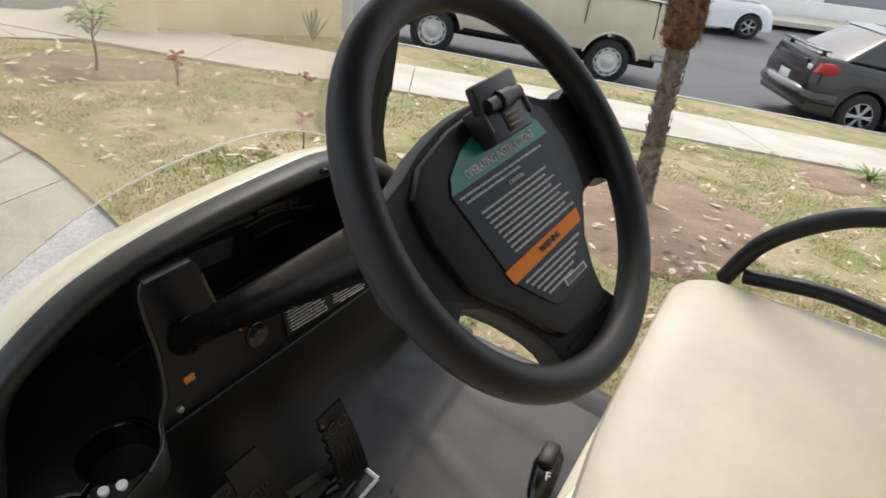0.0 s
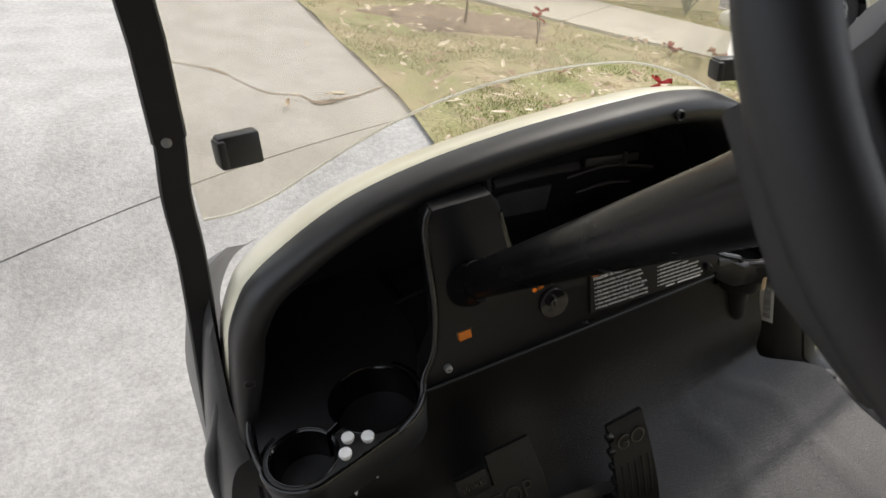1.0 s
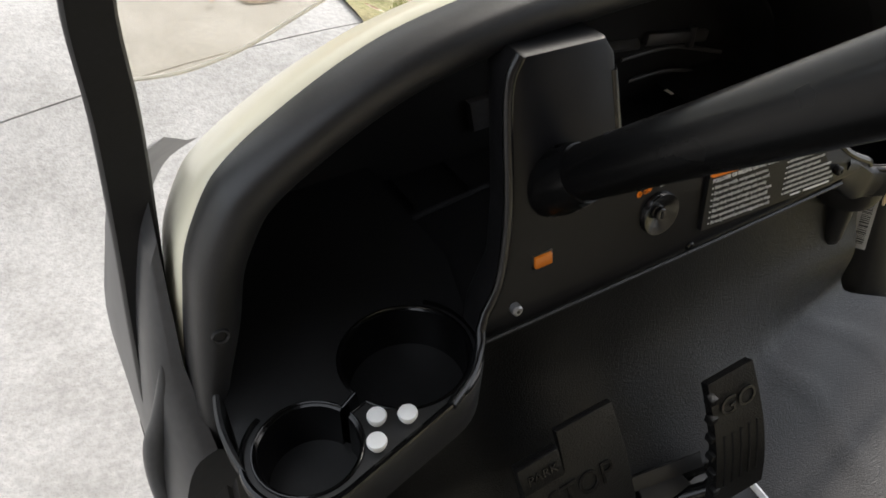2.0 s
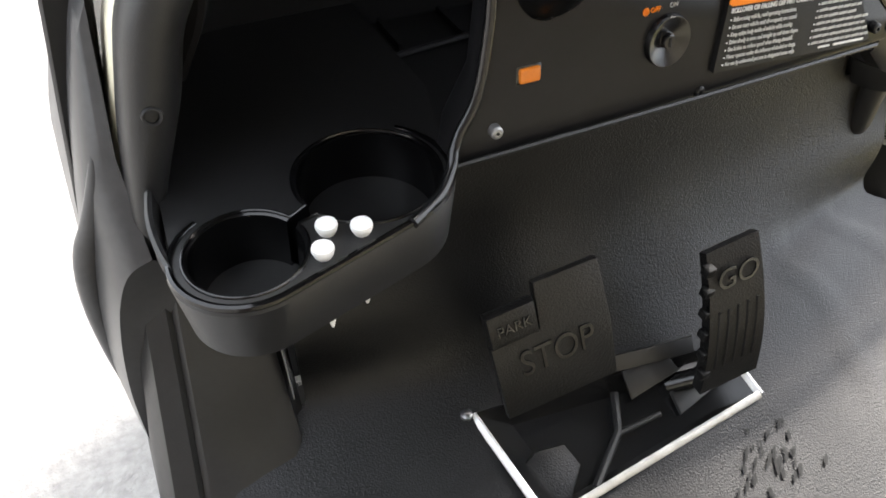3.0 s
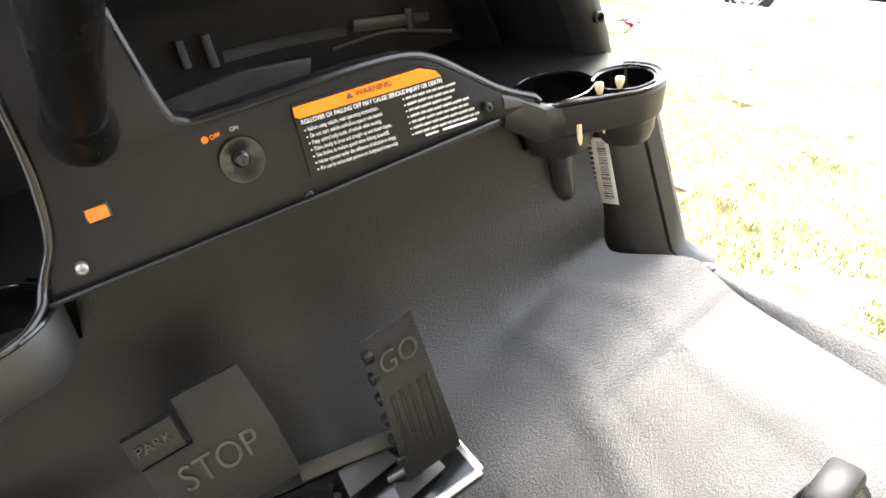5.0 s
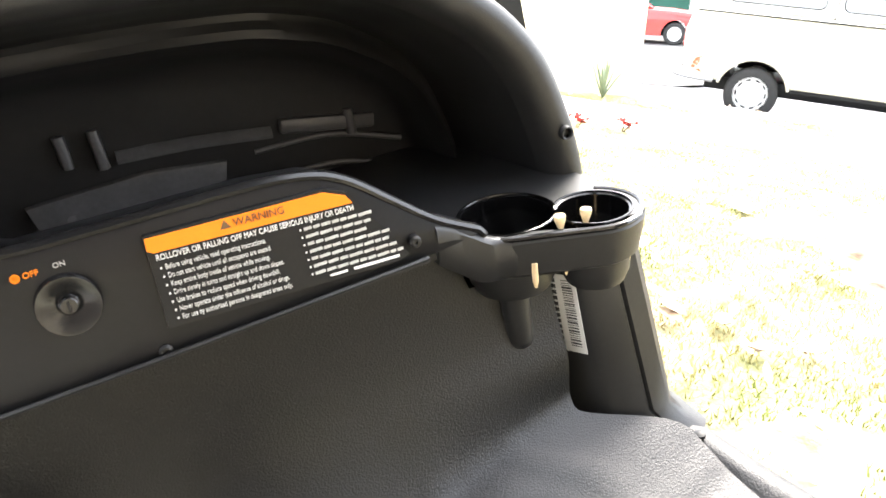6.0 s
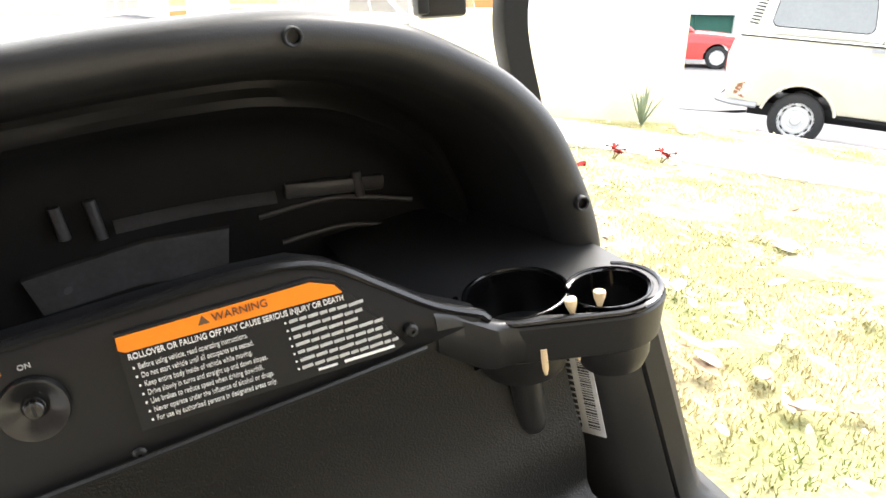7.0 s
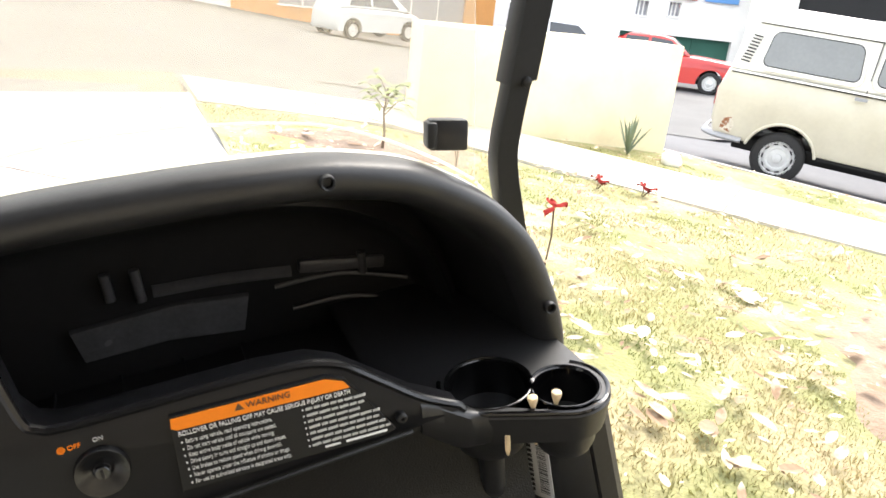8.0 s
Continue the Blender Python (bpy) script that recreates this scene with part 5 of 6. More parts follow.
def cup_holder(a, ra, b, rb, top, deep, skirt, label):
    bm = bmesh.new()
    hu = hull(a, ra + 0.0165, b, rb + 0.0175)
    hin = hull(a, ra + 0.010, b, rb + 0.011)
    side = 1 if a[0] > 0 else -1
    far_x = (0.460, 0.478) if side > 0 else (0.485, 0.505)
    shelf = outer_hull(hin + [Vector((side * 0.235, 0.14)), Vector((side * 0.24, 0.38)), Vector((side * far_x[0], 0.38)), Vector((side * far_x[1], 0.14))])
    inn = two_cups(a, ra + 0.005, b, rb + 0.005)
    ring = [[Vector((p.x, p.y, z)) for p in q] for q, z in ((hull(a, ra + 0.006, b, rb + 0.005), top - skirt - 0.005), (hull(a, ra + 0.012, b, rb + 0.011), top - skirt), (hu, top - 0.006), (hull(a, ra + 0.0135, b, rb + 0.0145), top - 0.0012), (hin, top))]
    loft(bm, ring, closed=True)
    bm.faces.new([v for v in bm.verts][:len(hu)][::-1])
    holder = part("cup_holder", bm, PLASTIC, cart, label)
    # flat top with its two openings
    bm = bmesh.new()
    es = []
    for q in (shelf, inn):
        vs = [bm.verts.new((p.x, p.y, top)) for p in q]
        es += [bm.edges.new((vs[i], vs[(i + 1) % len(vs)])) for i in range(len(vs))]
    bmesh.ops.triangle_fill(bm, edges=es, use_beauty=True)
    part("top_plate", bm, PLASTIC, holder)
    bm = bmesh.new()
    two = [[Vector((p.x, p.y, z)) for p in q] for q, z in ((inn, top), (two_cups(a, ra + 0.0015, b, rb + 0.0015), top - 0.002), (two_cups(a, ra, b, rb), top - deep * 0.5), (two_cups(a, ra - 0.002, b, rb - 0.002), top - deep))]
    loft(bm, two, closed=True)
    bm.faces.new([v for v in bm.verts][-len(inn):])
    part("cup_well", bm, CUP, holder)
    for c, r in ((a, ra), (b, rb)):
        part("lip", tube(bmesh.new(), [(c[0] + (r - 0.012) * math.cos(t), c[1] + (r - 0.012) * math.sin(t), top - deep + 0.004) for t in (2 * math.pi * k / 40 for k in range(41))], 0.003, 6), GLOSSY, holder)
        part("cup_body", lathe(bmesh.new(), [(r * 0.75, top - deep - 0.014), (r - 0.004, top - deep - 0.012), (r + 0.001, top - deep), (r + 0.003, top - 0.05)], 30, Matrix.Translation((c[0], c[1], 0))), PLASTIC, holder)
    front = [p for p in hull(a, ra + 0.0128, b, rb + 0.0138, 40) if p.y < 0.09]
    k = max(range(len(front)), key=lambda n: (front[n] - front[n - 1]).length)
    front = front[k:] + front[:k]
    part("rim_edge", tube(bmesh.new(), [(p.x, p.y, top - 0.0012) for p in front], 0.0034, 8), CUP, holder)
    lip = smooth_line([(p.x, p.y, top) for p in inn], 1, True)
    part("lip", tube(bmesh.new(), lip + [lip[0]], 0.0016, 8), CUP, holder)
    return holder


LA, LB = (-0.340, 0.034), (-0.459, -0.018)
RA, RB = (0.358, 0.060), (0.433, 0.011)
cup_holder(LA, 0.060, LB, 0.043, 0.632, 0.060, 0.060, "black double cup holder with tee slots")
cup_holder(RA, 0.047, RB, 0.036, 0.630, 0.070, 0.044, "black double cup holder with tee slots")
for x, y in ((0.349, -0.002), (0.455, -0.018)):
    part("peg", tube(bmesh.new(), [(x, y, 0.60), (x, y, 0.578), (x, y, 0.571)], [0.0034, 0.0032, 0.0016], 10), TEEWOOD, cart)
part("cup_stem", tube(bmesh.new(), [(0.352, 0.05, 0.55), (0.354, 0.05, 0.482), (0.355, 0.05, 0.472), (0.355, 0.05, 0.467)], [0.017, 0.016, 0.013, 0.007], 14), PLASTIC, cart)
part("cup_stem", tube(bmesh.new(), [(-0.470, -0.02, 0.57), (-0.470, -0.02, 0.540), (-0.470, -0.02, 0.534)], [0.016, 0.014, 0.008], 14), PLASTIC, cart)

rings = []
for x, y, h in ((-0.514, 0.060, 0.020), (-0.519, 0.034, 0.014), (-0.5185, 0.008, 0.006), (-0.514, -0.016, 0.001)):
    rings.append([Vector((x + dx, y, 0.620 + z)) for dx, z in ((-0.003, 0.0), (-0.003, 0.010 + h), (0.0, 0.0125 + h), (0.003, 0.010 + h), (0.006, 0.0))])
rings = list(zip(*[smooth_line([r[k] for r in rings], 4) for k in range(5)]))
part("holder_horn", loft(bmesh.new(), rings, closed=True, cap=True), PLASTIC, cart)

ARM = [(0.254, 0.010, 0.624, 0.668, 0.030), (0.275, 0.010, 0.606, 0.659, 0.030), (0.292, 0.009, 0.592, 0.648, 0.030), (0.306, 0.008, 0.586, 0.638, 0.026), (0.318, 0.007, 0.585, 0.632, 0.018), (0.334, 0.002, 0.585, 0.6295, 0.008)]
rings = []
for x, y, z0, z1, deep in ARM:
    mid = (z0 + z1) / 2
    rings.append([Vector((x, y + dy, z)) for dy, z in ((deep, z1 - 0.001), (0.007, z1 + 0.001), (0.003, z1 - 0.001), (0.0, z1 - 0.006), (0.001, mid), (0.004, z0 + 0.004), (0.007, z0), (deep, z0))])
rings = list(zip(*[smooth_line([r[k] for r in rings], 4) for k in range(8)]))
part("holder_arm", loft(bmesh.new(), rings, closed=True, cap=True), PLASTIC, cart)

# ---- pillars between floor and dash ----
for s in (-1, 1):
    top = [(0.396, 0.10), (0.408, 0.078), (0.432, 0.044), (0.440, 0.039), (0.478, 0.036), (0.480, 0.039), (0.483, 0.034), (0.506, 0.032), (0.518, 0.04), (0.526, 0.10)]
    bot = [(0.412, 0.10), (0.424, 0.070), (0.452, 0.020), (0.462, 0.008), (0.507, -0.002), (0.510, 0.001), (0.513, -0.003), (0.537, -0.004), (0.549, 0.006), (0.556, 0.10)]
    if s < 0:
        top = [(0.430, 0.13), (0.440, 0.10), (0.450, 0.072), (0.462, 0.066), (0.520, 0.063), (0.525, 0.068), (0.530, 0.064), (0.548, 0.068), (0.556, 0.085), (0.560, 0.16)]
        bot = [(0.430, 0.06), (0.440, 0.02), (0.446, -0.024), (0.457, -0.034), (0.553, -0.040), (0.559, -0.035), (0.565, -0.040), (0.588, -0.036), (0.600, -0.01), (0.600, 0.12)]
    rings = []
    for t, flare in ((0.0, 0.030), (0.05, 0.012), (0.14, 0.0), (0.5, 0.0), (1.0, 0.0)):
        rings.append([Vector((s * (bx + (tx - bx) * t + (flare if i > 2 and (s > 0 or i < 6) else 0)), by + (ty - by) * t - (flare if 0 < i < 9 else 0) * 0.8, 0.292 + (0.253 if s > 0 else 0.246) * t)) for i, ((tx, ty), (bx, by)) in enumerate(zip(top, bot))])
    rings.append([Vector((p.x, max(p.y, 0.13), p.z + 0.006)) for p in rings[-1]])
    part("dash_pillar", loft(bmesh.new(), rings), PLASTIC, cart)
# inventory sticker on one pillar: figures as bars
P0, P1, P2, P3 = Vector((0.4105, 0.0755, 0.536)), Vector((0.4315, 0.0450, 0.536)), Vector((0.4395, 0.0355, 0.430)), Vector((0.4172, 0.0710, 0.430))
bm = bmesh.new()
nrm = (P1 - P0).cross(P3 - P0).normalized()
bm.faces.new([bm.verts.new(p - nrm * 0.006 if nrm.y > 0 else p + nrm * 0.006) for p in (P0, P1, P2, P3)])
sticker = part("sticker", thick(bm, 0.001), PAPERGREY, cart, "grey barcode sticker")
off = nrm * (-0.0075 if nrm.y > 0 else 0.0075)
random.seed(8)
t = 0.06
while t < 0.92:
    w = random.uniform(0.008, 0.028)
    bm = bmesh.new()
    bm.faces.new([bm.verts.new(P0.lerp(P3, u).lerp(P1.lerp(P2, u), v) + off) for u, v in ((t, 0.55), (t + w, 0.55), (t + w, 0.88), (t, 0.88))])
    part("bar", bm, PLASTIC, sticker)
    t += w + random.uniform(0.008, 0.02)
for t in [0.05 + 0.075 * i for i in range(12)]:
    bm = bmesh.new()
    bm.faces.new([bm.verts.new(P0.lerp(P3, u).lerp(P1.lerp(P2, u), v) + off) for u, v in ((t, 0.2), (t + 0.05, 0.2), (t + 0.05, 0.36), (t, 0.36))])
    part("bar", bm, PLASTIC, sticker)

part("sticker", thick(loft(bmesh.new(), [[Vector((-0.4385, 0.055, 0.475)), Vector((-0.4445, 0.030, 0.475))], [Vector((-0.4385, 0.038, 0.392)), Vector((-0.4445, 0.008, 0.392))]]), 0.0015), GREYSTRIP, cart, "worn grey sticker strip")

def slab_on(p0, px, py, outline, t, bevel=0.002):
    """A flat slab whose outline lies in the plane through p0 along px and py."""
    p0, px, py = Vector(p0), Vector(px).normalized(), Vector(py)
    n = px.cross(py).normalized()
    py = n.cross(px)
    m = Matrix((px, py, n)).transposed().to_4x4()
    m.translation = p0
    return prism(bmesh.new(), outline, -t, 0.0, "z", bevel, m), m


# ---- pedals in their framed well ----
w = [Vector(p) for p in WELL]
w.append(Vector((-0.10, -0.025, 0.345)))
bm = bmesh.new()
for a, b in ((w[0], w[1]), (w[1], w[2]), (w[2], w[3])):
    tube(bm, [a, b], 0.0052, 8, flat=0.55)
part("pedal_frame", bm, ALU, cart, "bright metal trim round the pedal well")
bm = bmesh.new()
ctr = sum(w[:4], Vector()) / 4
rimv = [w[0], w[1], w[2], w[3]]
lowv = [ctr + (p - ctr) * 0.72 + Vector((0, 0.006, -0.03)) for p in rimv]
loft(bm, [[p + Vector((0, 0, 0.002)) for p in rimv], lowv], closed=True)
bm.faces.new([v for v in bm.verts][-4:])
part("pedal_well", bm, GLOSSY, cart)
part("well_divider", tube(bmesh.new(), [(-0.175, -0.170, 0.296), (-0.115, -0.125, 0.300), (-0.095, -0.085, 0.312)], 0.005, 8), GRIP, cart)
part("well_divider", tube(bmesh.new(), [(-0.118, -0.127, 0.300), (-0.06, -0.128, 0.306)], 0.004, 8), GRIP, cart)
part("well_bracket", slab_on((-0.235, -0.165, 0.284), (0.06, 0.0, 0.0), (0.0, 0.06, 0.02), [(0.0, 0.0), (0.034, 0.0), (0.062, 0.028), (0.055, 0.055), (0.020, 0.060), (0.002, 0.052)], 0.006)[0], RUBBER, cart)
part("well_bracket", slab_on((-0.035, -0.138, 0.302), (0.06, 0.012, 0.004), (0.0, 0.05, 0.02), [(0.0, 0.0), (0.068, 0.0), (0.066, 0.04), (0.012, 0.045)], 0.006)[0], PLASTIC, cart)
part("well_bracket", slab_on((-0.085, -0.105, 0.318), (0.06, 0.004, 0.012), (0.0, 0.04, 0.03), [(0.0, 0.0), (0.07, 0.0), (0.064, 0.030), (0.006, 0.034)], 0.005)[0], PLASTIC, cart)
part("well_bolt", lathe(bmesh.new(), [(0.007, 0), (0.007, 0.004), (0.003, 0.006)], 8, Matrix.Translation((-0.274, -0.052, 0.334))), STEEL, cart)
# back edge bar behind the pedals
part("pedal_bar", slab_on((-0.125, -0.078, 0.350), (0.13, -0.018, -0.002), (0.0, 0.6, 0.8), [(0.0, 0.0), (0.130, 0.0), (0.130, 0.020), (0.0, 0.020)], 0.005)[0], PLASTIC, cart)


# brake: a broad plate with a parking latch at its corner
S0 = Vector((-0.252, -0.103, 0.384))
stop_x, stop_y = Vector((0.13, 0.000, 0.013)), Vector((0.0, 0.055, 0.138))
bm, SM = slab_on(S0, stop_x, stop_y, [(0.0, 0.0), (0.130, -0.004), (0.132, 0.065), (0.127, 0.138), (0.054, 0.140), (0.052, 0.088), (-0.003, 0.088)], 0.010)
stop = part("brake_pedal", bm, RUBBER, cart, "black rubber-faced brake pedal")
text_part("lettering", "STOP", 0.042, GLOSSY, stop, SM @ Matrix.Translation((0.066, 0.056, 0.0012)), 0.0012, "CENTER", 0.86)
bm, PM = slab_on(SM @ Vector((-0.004, 0.092, 0.010)), stop_x, stop_y, [(0, 0), (0.052, 0), (0.052, 0.036), (0, 0.036)], 0.016, 0.003)
latch = part("parking_latch", bm, RUBBER, stop)
text_part("lettering", "PARK", 0.0155, GLOSSY, latch, PM @ Matrix.Translation((0.026, 0.018, 0.0012)), 0.0010, "CENTER")
# accelerator: a tall curved plate with ribs
G0 = Vector((-0.020, -0.132, 0.333))
gx, gy = Vector((0.062, -0.006, 0.017)).normalized(), Vector((0.011, 0.062, 0.150)).normalized()
gn = gx.cross(gy).normalized()
bm = bmesh.new()
rows = []
for k in range(11):
    t = k / 10
    c = G0 + gy * (0.172 * t) - gn * (0.035 * math.sin(math.pi * (0.15 + 0.75 * t)) * -1 * 0.6)
    wd = 0.062 + 0.010 * (1 - t)
    rows.append([c, c + gx * wd])
loft(bm, rows)
thick(bm, 0.016)
go = part("accelerator_pedal", bm, RUBBER, cart, "black ribbed accelerator pedal")
for i in range(5):
    bm = bmesh.new()
    pts = []
    for k in range(2, 8):
        t = k / 12 + 0.02
        pts.append(G0 + gy * (0.172 * t) + gn * (0.021 * math.sin(math.pi * (0.15 + 0.75 * t))) + gx * (0.012 + i * 0.0115))
    tube(bm, pts, 0.0022, 6)
    part("rib", bm, RUBBER, go)
for i in range(6):
    part("tooth", boxm(G0 + gy * (0.03 + i * 0.025) + gn * 0.012, (0.012, 0.012, 0.012), 0.002), RUBBER, go)
GM = Matrix((gx, gy, gn)).transposed().to_4x4()
GM.translation = G0 + gy * 0.138 + gn * 0.0165 + gx * 0.034
text_part("lettering", "GO", 0.034, GLOSSY, go, GM, 0.0012, "CENTER", 0.95)
part("pedal_arm", tube(bmesh.new(), [(0.015, -0.118, 0.345), (0.0, -0.115, 0.325), (-0.03, -0.10, 0.308)], 0.012, 10), GLOSSY, cart)

# ---- steering column and wheel ----
WC, WN = Vector((-0.075, -0.529, 1.247)), Vector((0.102, -0.771, 0.628)).normalized()
wx = (Vector((1, 0, 0)) - WN * WN.x).normalized()
wy = WN.cross(wx)
WM = Matrix((wx, wy, WN)).transposed().to_4x4()
WM.translation = WC
base = Vector((-0.178, 0.026, 0.785))
hubp = WC - WN * 0.09
part("column_boot", tube(bmesh.new(), [base + Vector((0, 0.02, -0.012)), base, base.lerp(hubp, 0.05)], [0.036, 0.033, 0.027], 24), COLUMN, cart)
part("steering_column", tube(bmesh.new(), [base.lerp(hubp, t) for t in (0.0, 0.25, 0.5, 0.75, 0.9, 1.0)], [0.025, 0.027, 0.031, 0.036, 0.041, 0.044], 28), COLUMN, cart, "glossy black steering column")
wheel = part("steering_wheel", tube(bmesh.new(), [WM @ Vector((0.2 * math.cos(t), 0.2 * math.sin(t), 0)) for t in (2 * math.pi * k / 72 for k in range(73))], 0.0185, 18, cap=False), GRIP, cart, "thick black steering wheel rim")
def wheel_plate(outline, z0, z1, bevel=0.004):
    return prism(bmesh.new(), outline, z0, z1, "z", bevel, WM)


# moulded hub with two side wings and a lower spoke
HUB_OUT = [(-0.125, 0.0), (-0.118, 0.05), (-0.095, 0.082), (-0.03, 0.090), (0.04, 0.088), (0.10, 0.068), (0.128, 0.04), (0.132, -0.02), (0.118, -0.062), (0.092, -0.095), (0.074, -0.15), (0.04, -0.162), (-0.02, -0.160), (-0.048, -0.145), (-0.085, -0.112), (-0.112, -0.062)]
part("hub", wheel_plate([(0.02 + 0.74 * x, 0.01 + 0.72 * y) for x, y in HUB_OUT], -0.085, -0.044, 0.008), PLASTIC, wheel)
# one moulded plate reaches the rim on both sides and below
SPOKES = [(-0.186, 0.046), (-0.15, 0.050), (-0.12, 0.058), (-0.085, 0.072), (-0.04, 0.083), (0.0, 0.088), (0.05, 0.088), (0.10, 0.079), (0.14, 0.058), (0.172, 0.048), (0.196, 0.054), (0.2035, -0.01), (0.192, -0.070), (0.165, -0.058), (0.132, -0.061), (0.105, -0.078), (0.085, -0.098), (0.072, -0.125), (0.075, -0.155), (0.092, -0.178),
          (0.05, -0.193), (0.0, -0.197), (-0.046, -0.191), (-0.050, -0.165), (-0.060, -0.144), (-0.084, -0.110), (-0.108, -0.084), (-0.131, -0.072), (-0.168, -0.090), (-0.192, -0.03)]
part("spoke_plate", wheel_plate(SPOKES, -0.050, -0.018, 0.007), GRIP, wheel)
FACE = [(-0.128, 0.038), (-0.10, 0.060), (-0.04, 0.076), (0.02, 0.081), (0.085, 0.072), (0.122, 0.048), (0.134, 0.0), (0.124, -0.048), (0.10, -0.074), (0.080, -0.096), (0.066, -0.128), (0.062, -0.160), (0.03, -0.167), (-0.03, -0.160), (-0.050, -0.143), (-0.078, -0.103), (-0.105, -0.076), (-0.121, -0.058), (-0.133, -0.006)]
part("hub_face", wheel_plate(FACE, -0.024, -0.009, 0.006), GRIP, wheel)
part("spoke_seam", wheel_plate([(-0.03, -0.172), (0.066, -0.172), (0.067, -0.175), (-0.031, -0.175)], -0.019, -0.0165, 0.0), PANEL, wheel)
GREENTOP = [(-0.086, 0.021), (-0.075, 0.037), (-0.045, 0.053), (0.0, 0.064), (0.03, 0.066), (0.065, 0.058), (0.092, 0.040), (0.099, 0.022)]
card = part("instruction_card", wheel_plate(GREENTOP + [(0.084, -0.07), (0.058, -0.118), (0.046, -0.126), (-0.018, -0.128), (-0.03, -0.122), (-0.066, -0.08)], -0.0095, -0.0075, 0.0), PANEL, wheel, "black printed instruction card")
part("green_band", wheel_plate(GREENTOP, -0.0078, -0.0068, 0.0), GREEN, card)
part("orange_band", wheel_plate([(-0.0665, -0.082), (-0.0715, -0.0665), (0.0825, -0.0635), (0.0785, -0.078)], -0.0078, -0.0068, 0.0), ORANGE, card)


def on_wheel(x, y, z=-0.0064):
    return WM @ Matrix.Translation((x, y, z))


text_part("lettering", "OPERATING INSTRUCTIONS", 0.0125, WHITE, card, on_wheel(0.008, 0.030), 0.0005, "CENTER", 0.80)
text_part("lettering", "WARNING", 0.0095, PLASTIC, card, on_wheel(0.012, -0.0725) @ Matrix.Rotation(0.02, 4, "Z"), 0.0005, "CENTER", 0.9)
random.seed(11)
for i, (y, x0, w) in enumerate([(0.0145, -0.078, 0.155), (0.0085, -0.072, 0.10)] + [(-0.0075 - 0.0062 * k, -0.060 + 0.002 * k, 0.118 if k % 2 else 0.130) for k in range(9)] + [(-0.0875 - 0.0062 * k, -0.052 + 0.006 * k, 0.118 - 0.016 * k) for k in range(5)]):
    k = 0.0
    while k < w - 0.003:
        q = min(random.uniform(0.005, 0.014), w - k)
        part("text_line", boxm((x0 + k + q / 2, y, -0.0072), (q, 0.0023, 0.0008)), GREYPRINT, card).data.transform(WM)
        k += q + 0.0012
text_part("lettering", "CAUTION", 0.006, WHITE, card, on_wheel(0.012, 0.0005), 0.0004, "CENTER")
part("bar_tag", boxm((0.026, -0.1175, -0.0072), (0.046, 0.0075, 0.001)), WHITE, card).data.transform(WM)
for i in range(12):
    part("bar", boxm((0.007 + i * 0.0034, -0.1175, -0.0064), (0.0013, 0.006, 0.0006)), PLASTIC, card).data.transform(WM)
# score-card clip on top of the hub
CM = WM @ Matrix.Translation((0.022, -0.004, -0.006)) @ Matrix.Diagonal((0.82, 0.82, 0.82, 1))
bm = prism(bmesh.new(), [(-0.044, 0.054), (0.044, 0.054), (0.048, 0.088), (0.040, 0.098), (-0.040, 0.098), (-0.048, 0.088)], -0.012, 0.024, "z", 0.006, CM)
clip = part("score_clip", bm, PLASTIC, wheel, "black spring clip")
for s_ in (-1, 1):
    bm = boxm((s_ * 0.046, 0.085, 0.012), (0.010, 0.036, 0.030), 0.004)
    bm.transform(CM)
    part("clip_cheek", bm, PLASTIC, clip)
bm = boxm((-0.006, 0.110, 0.024), (0.096, 0.036, 0.012), 0.005, Matrix.Rotation(radians(10), 3, "X"))
bm.transform(CM)
part("clip_lid", bm, PLASTIC, clip)
part("clip_hinge", tube(bmesh.new(), [CM @ Vector((-0.036, 0.098, 0.026)), CM @ Vector((0.036, 0.098, 0.026))], 0.008, 14), PLASTIC, clip)
part("clip_hinge", tube(bmesh.new(), [CM @ Vector((-0.012, 0.098, 0.026)), CM @ Vector((0.012, 0.098, 0.026))], 0.011, 14), PLASTIC, clip)
bm = boxm((0.006, 0.073, 0.0245), (0.038, 0.026, 0.002), 0.001)
bm.transform(CM)
part("clip_plate", bm, PANEL, clip, "dark plate with bronze lettering")
for k in range(3):
    part("bar", boxm((0.006, 0.080 - 0.007 * k, 0.0258), (0.028 - 0.006 * (k % 2), 0.0022, 0.0006)), BRONZE, clip).data.transform(CM)

# ---- seat, switch, hip rail ----
SEAT = [(0.02, -0.60), (0.2, -0.553), (0.4, -0.52), (0.58, -0.492), (0.66, -0.49), (0.715, -0.53), (0.735, -0.62), (0.735, -1.02), (0.3, -1.05), (-0.6, -1.05), (-0.62, -0.72), (-0.2, -0.65)]
seat_line = smooth_line([(x, y, 0) for x, y in SEAT], 6, True)
cs = sum(seat_line, Vector()) / len(seat_line)
bm = bmesh.new()
rings = []
for shrink, z in ((0.965, 0.50), (0.99, 0.515), (1.0, 0.55), (1.0, 0.60), (0.992, 0.63), (0.97, 0.652), (0.93, 0.664), (0.8, 0.672), (0.4, 0.674)):
    rings.append([Vector((cs.x + (p.x - cs.x) * shrink, cs.y + (p.y - cs.y) * shrink, z)) for p in seat_line])
loft(bm, rings, closed=True, cap=True)
part("seat_cushion", bm, VINYL, cart, "smooth beige vinyl seat cushion")
part("seat_base", boxm((0.02, -0.80, 0.39), (1.08, 0.52, 0.24), 0.02), CREAM, cart)
part("switch_panel", prism(bmesh.new(), [(-0.54, -0.56), (0.12, -0.515), (0.36, -0.48), (0.54, -0.46), (0.56, -0.55)], 0.287, 0.40, "z", 0.004), VINYL, cart)
